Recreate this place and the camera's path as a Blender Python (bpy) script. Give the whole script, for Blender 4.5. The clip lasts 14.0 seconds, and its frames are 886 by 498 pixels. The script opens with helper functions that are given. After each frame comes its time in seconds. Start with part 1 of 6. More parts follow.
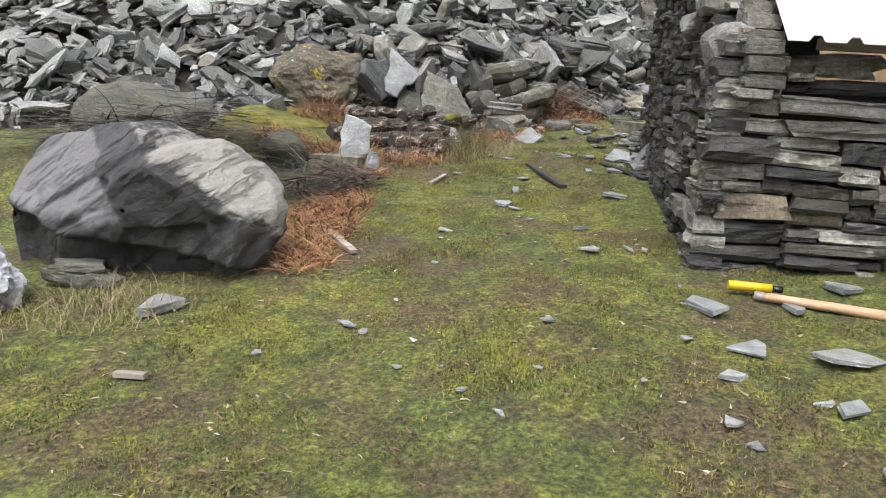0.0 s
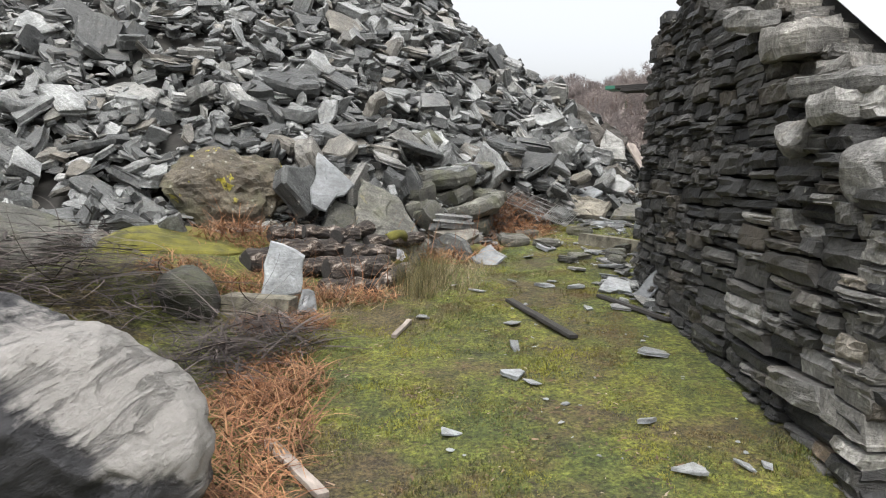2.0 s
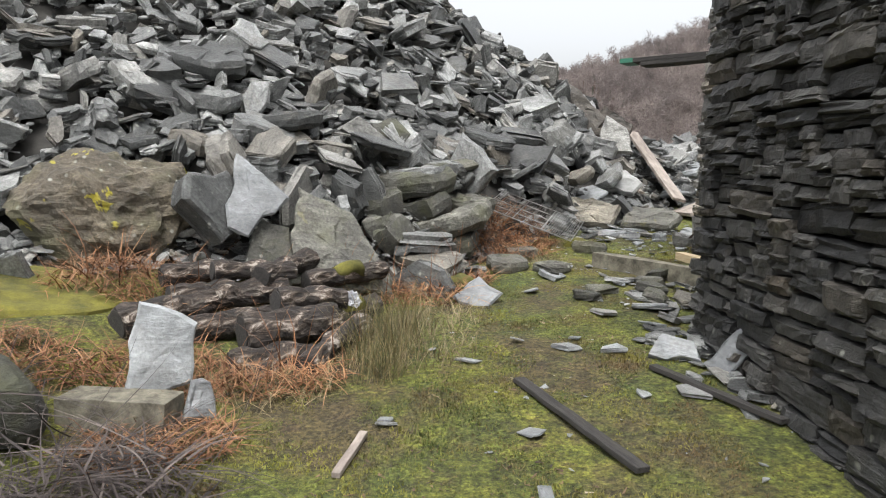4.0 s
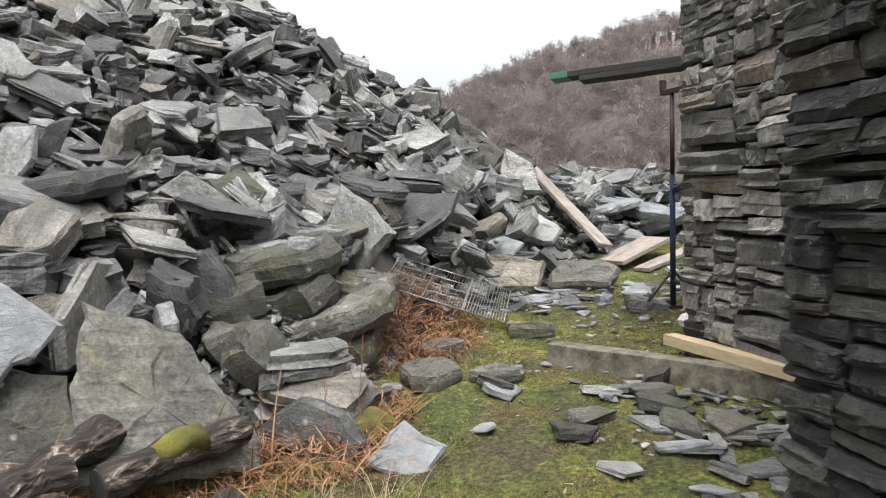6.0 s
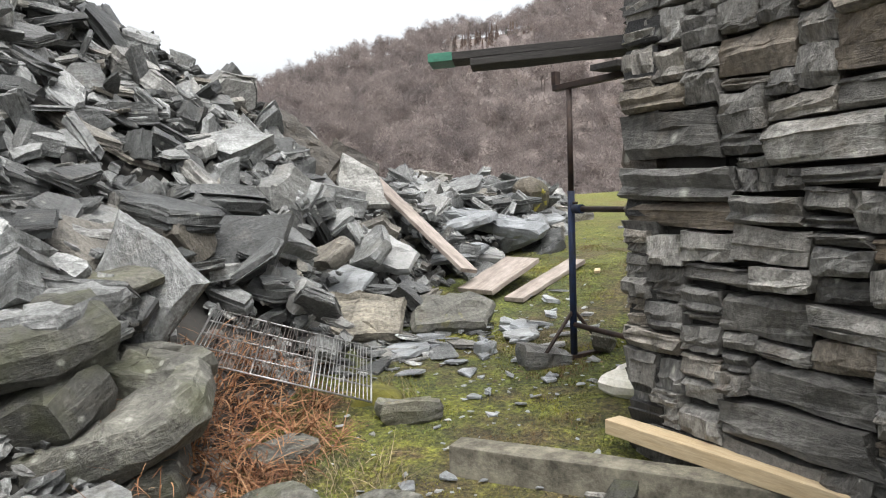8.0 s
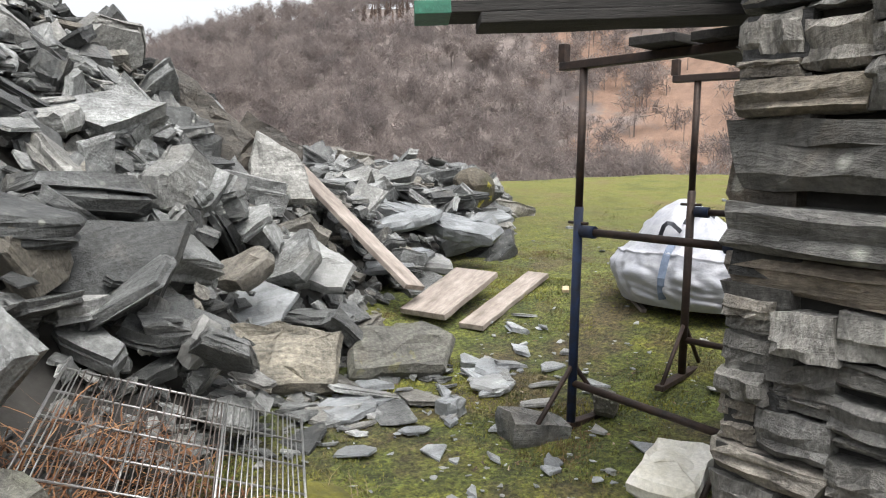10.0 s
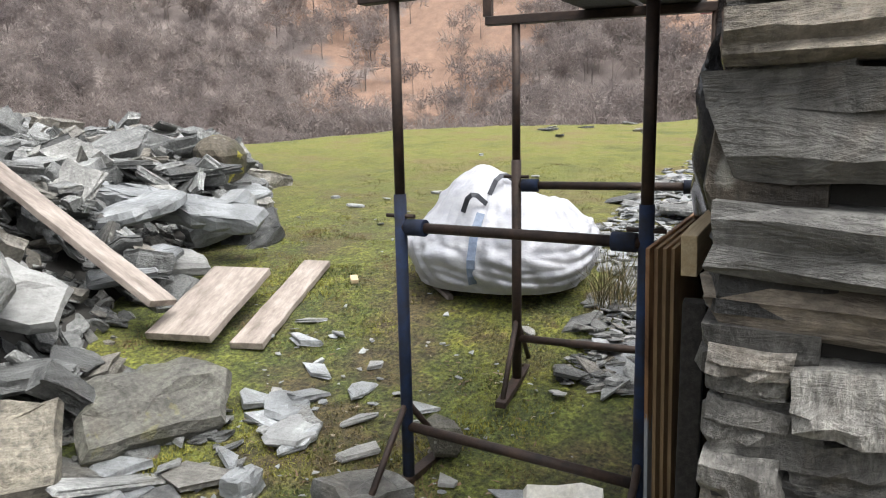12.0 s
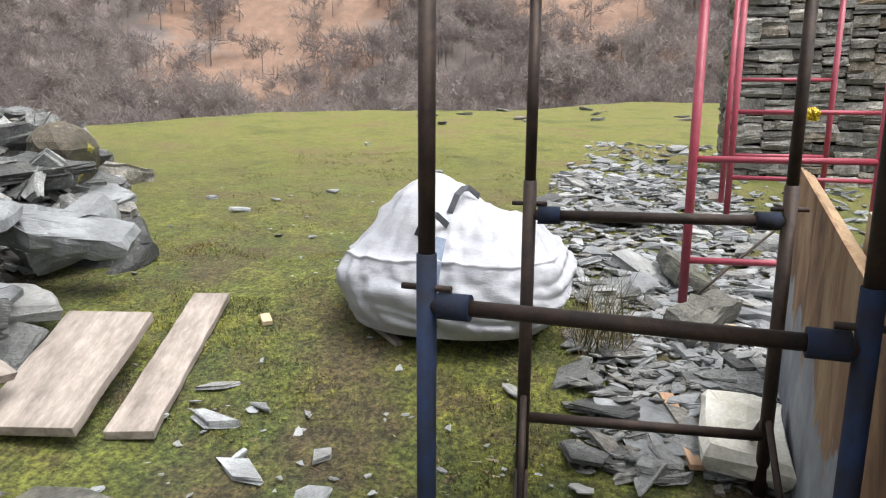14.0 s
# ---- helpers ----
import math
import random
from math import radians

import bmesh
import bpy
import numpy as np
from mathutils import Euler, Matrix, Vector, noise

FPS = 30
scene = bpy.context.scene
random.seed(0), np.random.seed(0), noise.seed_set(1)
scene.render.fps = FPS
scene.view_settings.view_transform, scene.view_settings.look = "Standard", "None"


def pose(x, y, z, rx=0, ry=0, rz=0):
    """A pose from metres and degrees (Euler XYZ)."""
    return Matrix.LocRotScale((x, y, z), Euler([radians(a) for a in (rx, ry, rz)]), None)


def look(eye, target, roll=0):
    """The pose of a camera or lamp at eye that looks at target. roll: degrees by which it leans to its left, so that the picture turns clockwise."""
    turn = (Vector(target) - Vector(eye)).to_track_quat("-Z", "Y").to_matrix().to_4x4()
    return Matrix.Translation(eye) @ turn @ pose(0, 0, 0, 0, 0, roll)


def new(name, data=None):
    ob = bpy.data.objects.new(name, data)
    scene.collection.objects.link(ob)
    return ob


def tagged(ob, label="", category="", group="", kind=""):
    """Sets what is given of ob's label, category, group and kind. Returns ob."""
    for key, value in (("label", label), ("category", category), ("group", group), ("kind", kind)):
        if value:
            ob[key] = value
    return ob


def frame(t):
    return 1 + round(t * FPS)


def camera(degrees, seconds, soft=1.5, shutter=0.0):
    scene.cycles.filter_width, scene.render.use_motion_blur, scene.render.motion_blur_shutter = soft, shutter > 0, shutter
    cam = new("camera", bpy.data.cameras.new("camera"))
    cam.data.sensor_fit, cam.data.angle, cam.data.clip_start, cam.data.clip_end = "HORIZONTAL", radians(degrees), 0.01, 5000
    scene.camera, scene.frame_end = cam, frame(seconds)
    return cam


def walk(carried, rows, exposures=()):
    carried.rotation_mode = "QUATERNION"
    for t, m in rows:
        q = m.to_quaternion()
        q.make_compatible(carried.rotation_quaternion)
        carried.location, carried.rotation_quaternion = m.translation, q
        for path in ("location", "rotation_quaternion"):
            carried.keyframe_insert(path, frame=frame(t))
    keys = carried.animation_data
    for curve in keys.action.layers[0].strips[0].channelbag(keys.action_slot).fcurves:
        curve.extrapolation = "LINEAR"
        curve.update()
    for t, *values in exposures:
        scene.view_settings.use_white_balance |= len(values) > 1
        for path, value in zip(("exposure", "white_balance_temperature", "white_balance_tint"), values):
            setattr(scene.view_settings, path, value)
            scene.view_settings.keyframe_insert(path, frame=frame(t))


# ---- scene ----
from mathutils.bvhtree import BVHTree

cam = camera(63.5, 14.0, 1.1)
METRES, EYE, TILT, LEAN, TURN = 12.0, 1.5, 0.0, 0.0, 0.0
ROWS = [
    (0.0, 0.0, 0.0, 0.0, 0.84, -13.82, -3.43),
    (0.5, -0.0223, 0.0333, 0.0037, 3.73, -10.55, -3.68),
    (1.0, -0.0433, 0.0756, 0.0075, -2.54, -7.13, -3.89),
    (1.5, -0.0468, 0.12, 0.0087, -7.37, -5.45, -1.7),
    (2.0, -0.0514, 0.16, 0.0132, -8.12, -6.21, -3.29),
    (4.5, -0.0203, 0.3912, 0.0268, -10.96, -7.46, -2.11),
    (5.0, -0.0174, 0.4355, 0.031, -10.44, -8.65, -1.67),
    (5.5, -0.0146, 0.4849, 0.0366, -19.55, -5.74, -0.81),
    (6.0, -0.0053, 0.5327, 0.0404, -22.5, -4.13, 1.64),
    (6.5, 0.0005, 0.5736, 0.0466, -24.02, -3.1, -0.87),
    (7.0, 0.0042, 0.6109, 0.0521, -33.85, -3.55, -0.56),
    (7.5, 0.0199, 0.6385, 0.0533, -37.05, -4.36, 1.5),
    (10.0, 0.0843, 0.7676, 0.0689, -45.47, -6.87, -0.85),
    (10.5, 0.1015, 0.7948, 0.0714, -52.34, -5.84, -1.97),
    (11.0, 0.1077, 0.8162, 0.0737, -57.14, -7.65, -1.99),
    (11.5, 0.1195, 0.8211, 0.072, -66.16, -10.92, -2.07),
    (12.0, 0.1417, 0.8356, 0.0743, -66.36, -10.42, 1.2),
    (12.5, 0.1572, 0.8545, 0.079, -64.39, -8.2, -1.32),
    (13.0, 0.1783, 0.882, 0.0822, -72.01, -7.77, 1.89),
    (13.5, 0.1893, 0.8944, 0.0832, -79.63, -8.45, -0.19),
    (14.0, 0.2063, 0.9047, 0.0806, -78.02, -12.0, -0.32),
]
walk(cam, [(t, pose(0, 0, EYE, TILT, LEAN, TURN) @ pose(METRES * x, METRES * y, METRES * z, 90 + pitch, roll, yaw)) for t, x, y, z, yaw, pitch, roll in ROWS],
     ((0.0, 0.67), (2.0, 0.63), (5.0, 0.67), (7.0, 0.74), (10.0, 0.72), (11.0, 0.68), (12.5, 0.90), (13.5, 0.82), (14.0, 0.78)))

# ---- world, sun, exposure ----
SUN_EL, SUN_ROT = 68.0, 205.0
world = bpy.data.worlds.new("overcast")
scene.world = world
world.use_nodes = True
wn = world.node_tree.nodes
wl = world.node_tree.links
sky = wn.new("ShaderNodeTexSky")
sky.sky_type, sky.sun_disc = "NISHITA", False
sky.sun_elevation, sky.sun_rotation = radians(SUN_EL), radians(SUN_ROT)
sky.air_density, sky.dust_density, sky.ozone_density = 1.0, 6.0, 1.0
hsv = wn.new("ShaderNodeHueSaturation")
hsv.inputs["Saturation"].default_value, hsv.inputs["Value"].default_value = 0.2, 1.45
wl.new(sky.outputs[0], hsv.inputs["Color"])
wl.new(hsv.outputs[0], wn["Background"].inputs["Color"])
wn["Background"].inputs["Strength"].default_value = 0.15
sun = new("sun", bpy.data.lights.new("sun", "SUN"))
sun.data.energy, sun.data.angle, sun.data.color = 1.35, radians(40), (1.0, 0.98, 0.95)
sun.matrix_world = look((0, 0, 30), (0.16 * 20, 0.34 * 20, 30 - 20))

# ---- materials ----


def mat(name, rough=0.7, metal=0.0):
    m = bpy.data.materials.new(name)
    m.use_nodes = True
    b = m.node_tree.nodes["Principled BSDF"]
    b.inputs["Roughness"].default_value, b.inputs["Metallic"].default_value = rough, metal
    return m, m.node_tree.nodes, m.node_tree.links, b


def nz(n, l, vec, scale, detail=4.0, rough=0.6, dist=0.0):
    t = n.new("ShaderNodeTexNoise")
    t.inputs["Scale"].default_value, t.inputs["Detail"].default_value = scale, detail
    t.inputs["Roughness"].default_value, t.inputs["Distortion"].default_value = rough, dist
    if vec is not None:
        l.new(vec, t.inputs["Vector"])
    return t.outputs["Fac"]


def ramp(n, l, fac, stops):
    r = n.new("ShaderNodeValToRGB")
    e = r.color_ramp.elements
    e[0].position, e[1].position = stops[0][0], stops[-1][0]
    for p, c in stops[1:-1]:
        e.new(p)
    for k, (p, c) in enumerate(stops):
        c = (c, c, c) if isinstance(c, (int, float)) else c
        e[k].position, e[k].color = p, (*c, 1)
    l.new(fac, r.inputs["Fac"])
    return r.outputs["Color"]


def mix(n, l, fac, a, b, kind="MIX"):
    x = n.new("ShaderNodeMix")
    x.data_type, x.blend_type = "RGBA", kind
    for sock, v in ((x.inputs["Factor"], fac), (x.inputs["A"], a), (x.inputs["B"], b)):
        if isinstance(v, (int, float)):
            sock.default_value = v if sock.type == "VALUE" else (v, v, v, 1)
        elif isinstance(v, tuple):
            sock.default_value = (*v, 1)
        else:
            l.new(v, sock)
    return x.outputs["Result"]


def math_node(n, l, op, a, b=0.0):
    x = n.new("ShaderNodeMath")
    x.operation = op
    for sock, v in zip(x.inputs, (a, b)):
        if isinstance(v, (int, float)):
            sock.default_value = v
        else:
            l.new(v, sock)
    return x.outputs[0]


def bump(n, l, b, height, strength=0.5, dist=0.02):
    k = n.new("ShaderNodeBump")
    k.inputs["Strength"].default_value, k.inputs["Distance"].default_value = strength, dist
    l.new(height, k.inputs["Height"])
    l.new(k.outputs["Normal"], b.inputs["Normal"])


# lowers every base colour so the sky stands brighter and crevices darker
BASE_GAIN = 0.74


def paint(n, l, b, col):
    """Base colour of a surface, scaled by one even gain."""
    l.new(mix(n, l, 1.0, col, BASE_GAIN, "MULTIPLY"), b.inputs["Base Color"])


def stretched(n, l, vec, sx, sy, sz):
    mp = n.new("ShaderNodeMapping")
    mp.inputs["Scale"].default_value = (sx, sy, sz)
    l.new(vec, mp.inputs["Vector"])
    return mp.outputs["Vector"]


def piece_coords(n, l):
    """Coordinates that travel with each stone, shifted from piece to piece."""
    a = n.new("ShaderNodeAttribute")
    a.attribute_name = "lc"
    oi = n.new("ShaderNodeObjectInfo")
    c = n.new("ShaderNodeCombineXYZ")
    s = math_node(n, l, "MULTIPLY", oi.outputs["Random"], 37.0)
    for k in range(3):
        l.new(s, c.inputs[k])
    v = n.new("ShaderNodeVectorMath")
    l.new(a.outputs["Vector"], v.inputs[0])
    l.new(c.outputs[0], v.inputs[1])
    return v.outputs[0], oi.outputs["Random"]


def slate_material(name, dark, light, warm, lichen=0.5, rough=0.55, moss=0.0, yellow=0.0, stripe=0.16, grain=0.8):
    """Cleft slate: grey-green, layered edges, pale lichen spots."""
    m, n, l, b = mat(name, rough)
    vec, rnd = piece_coords(n, l)
    isl = n.new("ShaderNodeNewGeometry").outputs["Random Per Island"]
    both = math_node(n, l, "FRACT", math_node(n, l, "ADD", rnd, isl))
    tone = ramp(n, l, both, [(0.0, dark), (0.45, tuple(0.55 * p + 0.45 * q for p, q in zip(dark, light))), (0.8, light), (0.93, warm), (1.0, light)])
    big = nz(n, l, vec, 3.5, 5, 0.65)
    fine = nz(n, l, vec, 42, 6, 0.7)
    layer = nz(n, l, stretched(n, l, vec, 5, 5, 30), 1.0, 5, 0.7, 2.0)
    col = mix(n, l, 0.85, tone, ramp(n, l, big, [(0.28, 0.40), (0.5, 0.95), (0.70, 1.6)]), "MULTIPLY")
    col = mix(n, l, grain, col, ramp(n, l, fine, [(0.32, 0.40), (0.5, 0.95), (0.68, 1.6)]), "MULTIPLY")
    col = mix(n, l, stripe, col, ramp(n, l, layer, [(0.35, 0.4), (0.65, 1.35)]), "MULTIPLY")
    streak = nz(n, l, stretched(n, l, vec, 3, 17, 9), 1.0, 6, 0.7, 0.8)
    col = mix(n, l, 0.2 + 0.55 * grain, col, ramp(n, l, streak, [(0.36, 0.5), (0.5, 1.0), (0.64, 1.45)]), "MULTIPLY")
    ochre = ramp(n, l, nz(n, l, vec, 2.1, 5, 0.7, 0.4), [(0.56, 0.0), (0.70, 0.45)])
    col = mix(n, l, ochre, col, mix(n, l, 1.0, warm, ramp(n, l, fine, [(0.3, 0.5), (0.7, 1.5)]), "MULTIPLY"))
    vo = n.new("ShaderNodeTexVoronoi")
    vo.inputs["Scale"].default_value = 11
    l.new(vec, vo.inputs["Vector"])
    spots = math_node(n, l, "MULTIPLY", ramp(n, l, math_node(n, l, "ADD", vo.outputs["Distance"], math_node(n, l, "MULTIPLY", fine, 0.25)), [(0.22, 1.0), (0.34, 0.0)]), ramp(n, l, nz(n, l, vec, 1.7, 3), [(0.5, 0.0), (0.62, 1.0)]))
    col = mix(n, l, math_node(n, l, "MULTIPLY", spots, lichen), col, (0.50, 0.51, 0.45))
    if yellow:
        ys = ramp(n, l, nz(n, l, vec, 4.2, 4, 0.6, 0.3), [(0.61, 0.0), (0.64, 1.0)])
        col = mix(n, l, math_node(n, l, "MULTIPLY", ys, yellow), col, (0.52, 0.46, 0.05))
    if moss:
        ms = ramp(n, l, nz(n, l, vec, 2.4, 5, 0.65), [(0.5, 0.0), (0.66, 1.0)])
        col = mix(n, l, math_node(n, l, "MULTIPLY", ms, moss), col, (0.10, 0.11, 0.035))
    paint(n, l, b, col)
    rr = ramp(n, l, big, [(0.3, rough - 0.12), (0.7, rough + 0.2)])
    l.new(rr, b.inputs["Roughness"])
    h = math_node(n, l, "ADD", math_node(n, l, "ADD", math_node(n, l, "MULTIPLY", layer, 0.45), math_node(n, l, "MULTIPLY", streak, 0.5)), math_node(n, l, "ADD", math_node(n, l, "MULTIPLY", big, 1.2), math_node(n, l, "MULTIPLY", fine, 0.35)))
    bump(n, l, b, h, 0.35 + 0.65 * grain, 0.035)
    return m


SCREE = slate_material("scree_slate", (0.042, 0.045, 0.044), (0.34, 0.35, 0.342), (0.18, 0.163, 0.132), 0.6, 0.42)
PALE = slate_material("pale_slate", (0.20, 0.212, 0.22), (0.35, 0.37, 0.38), (0.29, 0.29, 0.275), 0.1, 0.45, 0.0, 0.0, 0.12, 0.25)
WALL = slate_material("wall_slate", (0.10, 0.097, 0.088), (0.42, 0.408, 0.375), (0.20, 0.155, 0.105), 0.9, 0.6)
# darker slate; on the west wall some of its darkness is shade in the colour
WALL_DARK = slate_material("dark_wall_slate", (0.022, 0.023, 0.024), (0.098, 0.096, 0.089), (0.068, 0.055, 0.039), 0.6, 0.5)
BIG = slate_material("weathered_slate", (0.05, 0.05, 0.043), (0.165, 0.162, 0.137), (0.11, 0.098, 0.075), 1.0, 0.6, 0.45)
LEANING = slate_material("lichened_slab", (0.11, 0.108, 0.092), (0.21, 0.205, 0.178), (0.17, 0.145, 0.11), 1.0, 0.65, 0.35, 0.12, 0.3)
WALL_PALE = slate_material("pale_wall_slate", (0.11, 0.108, 0.10), (0.36, 0.355, 0.335), (0.24, 0.205, 0.155), 1.0, 0.6)
OCHRE = slate_material("ochre_slate", (0.20, 0.198, 0.18), (0.34, 0.34, 0.315), (0.28, 0.255, 0.20), 0.3, 0.55, 0.0, 0.0, 0.25)
RUSTY = slate_material("rusty_stone", (0.05, 0.042, 0.031), (0.135, 0.115, 0.083), (0.11, 0.082, 0.048), 0.9, 0.7, 0.4, 0.9, 0.0)


def plain(name, c1, c2, scale=6.0, rough=0.7, metal=0.0, bump_s=0.3, stretch=(1, 1, 1), fine=60.0, world_space=False, grain=0.5):
    """Two-tone surface with grain, from the thing's own coordinates."""
    m, n, l, b = mat(name, rough, metal)
    tc = n.new("ShaderNodeTexCoord").outputs["Object"]
    if world_space:
        tc = n.new("ShaderNodeNewGeometry").outputs["Position"]
    v = stretched(n, l, tc, *stretch)
    big, sm = nz(n, l, v, scale, 5, 0.65), nz(n, l, v, fine, 4, 0.7)
    col = ramp(n, l, big, [(0.32, c1), (0.68, c2)])
    col = mix(n, l, grain, col, ramp(n, l, sm, [(0.3, 0.65), (0.7, 1.3)]), "MULTIPLY")
    paint(n, l, b, col)
    bump(n, l, b, math_node(n, l, "ADD", math_node(n, l, "MULTIPLY", big, 1.0), math_node(n, l, "MULTIPLY", sm, 0.4)), bump_s, 0.01)
    return m


RUST_TUBE = plain("rusted_steel", (0.022, 0.017, 0.016), (0.07, 0.042, 0.03), 14, 0.62, 0.35, 0.4)
BLUE_TUBE = plain("chipped_blue_paint", (0.008, 0.008, 0.010), (0.006, 0.026, 0.088), 9, 0.85, 0.0, 0.3)
RED_TUBE = plain("faded_red_paint", (0.28, 0.035, 0.06), (0.42, 0.06, 0.10), 7, 0.5, 0.0, 0.2)
NEW_WOOD = plain("fresh_timber", (0.50, 0.38, 0.22), (0.64, 0.52, 0.34), 3, 0.6, 0, 0.3, (1.2, 14, 14), 9)
OLD_WOOD = plain("greyed_board", (0.16, 0.13, 0.11), (0.42, 0.365, 0.32), 3.2, 0.75, 0, 0.5, (1.0, 3.5, 3.5), 16, False, 0.55)
DARK_WOOD = plain("dark_wet_board", (0.018, 0.017, 0.016), (0.055, 0.05, 0.046), 2.5, 0.88, 0, 0.5, (1.5, 16, 16), 10)
GREEN_PAINT = plain("green_end_paint", (0.02, 0.12, 0.08), (0.04, 0.22, 0.14), 8, 0.55)
BLACK_SHEET = plain("black_polythene", (0.006, 0.006, 0.008), (0.013, 0.013, 0.017), 5, 0.24, 0, 1.0, (1, 1, 0.6), 14)
WHITE_BAG = plain("woven_white_bag", (0.37, 0.385, 0.43), (0.49, 0.50, 0.53), 6.0, 0.5, 0, 0.5, (1, 1, 2.5), 50, False, 0.15)
BLUE_STRAP = plain("blue_webbing", (0.10, 0.14, 0.22), (0.20, 0.25, 0.34), 12, 0.7)
GREY_STRAP = plain("dark_webbing", (0.03, 0.035, 0.045), (0.07, 0.075, 0.09), 12, 0.7)
SHEET_METAL = plain("white_roof_sheet", (0.64, 0.66, 0.69), (0.74, 0.75, 0.77), 1.5, 0.4, 0.0, 0.05)
MESH_WIRE = plain("galvanised_wire", (0.26, 0.26, 0.25), (0.46, 0.46, 0.45), 10, 0.45, 0.7)
MESH_RUST = plain("rusting_wire", (0.06, 0.045, 0.038), (0.20, 0.17, 0.155), 10, 0.6, 0.5)
CONCRETE = plain("lichened_concrete", (0.05, 0.045, 0.032), (0.27, 0.25, 0.19), 11, 0.85, 0, 0.7)
# near-black fill: the shade of deep gaps is put into its colour
SHADE_FILL = plain("shade_dark_rubble", (0.022, 0.021, 0.019), (0.055, 0.052, 0.046), 4, 0.9, 0, 0.8, (1, 1, 1), 30)
MOSS = plain("bright_moss", (0.055, 0.055, 0.012), (0.19, 0.175, 0.025), 7, 0.95, 0, 1.0, (1, 1, 1), 90, True)
ROTTEN = None
YELLOW = plain("yellow_plastic", (0.62, 0.44, 0.01), (0.72, 0.52, 0.02), 5, 0.4)
HANDLE = plain("worn_ash_handle", (0.44, 0.24, 0.13), (0.62, 0.42, 0.27), 3, 0.55, 0, 0.2, (1.5, 14, 14), 10)
FOAM = plain("weathered_foam_block", (0.74, 0.71, 0.58), (1.0, 0.98, 0.90), 6, 0.85, 0, 0.6)


def ply_material():
    m, n, l, b = mat("peeling_plywood", 0.65)
    tc = n.new("ShaderNodeTexCoord").outputs["Object"]
    sep = n.new("ShaderNodeSeparateXYZ")
    l.new(tc, sep.inputs[0])
    v = stretched(n, l, tc, 3, 3, 1.2)
    a, f = nz(n, l, v, 1.6, 6, 0.7, 0.6), nz(n, l, stretched(n, l, tc, 1.6, 1.6, 1.0), 2.2, 7, 0.7)
    peel = ramp(n, l, math_node(n, l, "ADD", sep.outputs["Z"], math_node(n, l, "MULTIPLY", a, 0.9)), [(0.98, 0.0), (1.10, 1.0)])
    col = mix(n, l, peel, ramp(n, l, f, [(0.3, (0.24, 0.27, 0.32)), (0.7, (0.42, 0.44, 0.46))]), ramp(n, l, a, [(0.35, (0.10, 0.045, 0.02)), (0.5, (0.30, 0.16, 0.075)), (0.65, (0.46, 0.32, 0.18))]))
    col = mix(n, l, 0.5, col, ramp(n, l, f, [(0.3, 0.55), (0.7, 1.35)]), "MULTIPLY")
    paint(n, l, b, col)
    bump(n, l, b, math_node(n, l, "ADD", peel, f), 0.4, 0.006)
    return m


PLY_SHEET = ply_material()


def rotten_material():
    """Black wet wood with pale flaking bark."""
    m, n, l, b = mat("rotten_log", 0.8)
    tc = n.new("ShaderNodeTexCoord").outputs["Object"]
    flake = nz(n, l, stretched(n, l, tc, 5, 15, 15), 1.0, 6, 0.7, 1.2)
    wide = nz(n, l, tc, 4.5, 4, 0.6)
    col = ramp(n, l, flake, [(0.40, (0.010, 0.008, 0.007)), (0.50, (0.055, 0.04, 0.03)), (0.56, (0.15, 0.115, 0.09)), (0.63, (0.46, 0.41, 0.36))])
    col = mix(n, l, ramp(n, l, wide, [(0.46, 0.8), (0.60, 0.0)]), col, (0.020, 0.015, 0.012))
    paint(n, l, b, col)
    bump(n, l, b, flake, 1.0, 0.03)
    return m


ROTTEN = rotten_material()
PLY_FACE = plain("weathered_plywood", (0.20, 0.115, 0.06), (0.50, 0.36, 0.20), 3.5, 0.7, 0, 0.4, (1, 1, 0.4), 12)


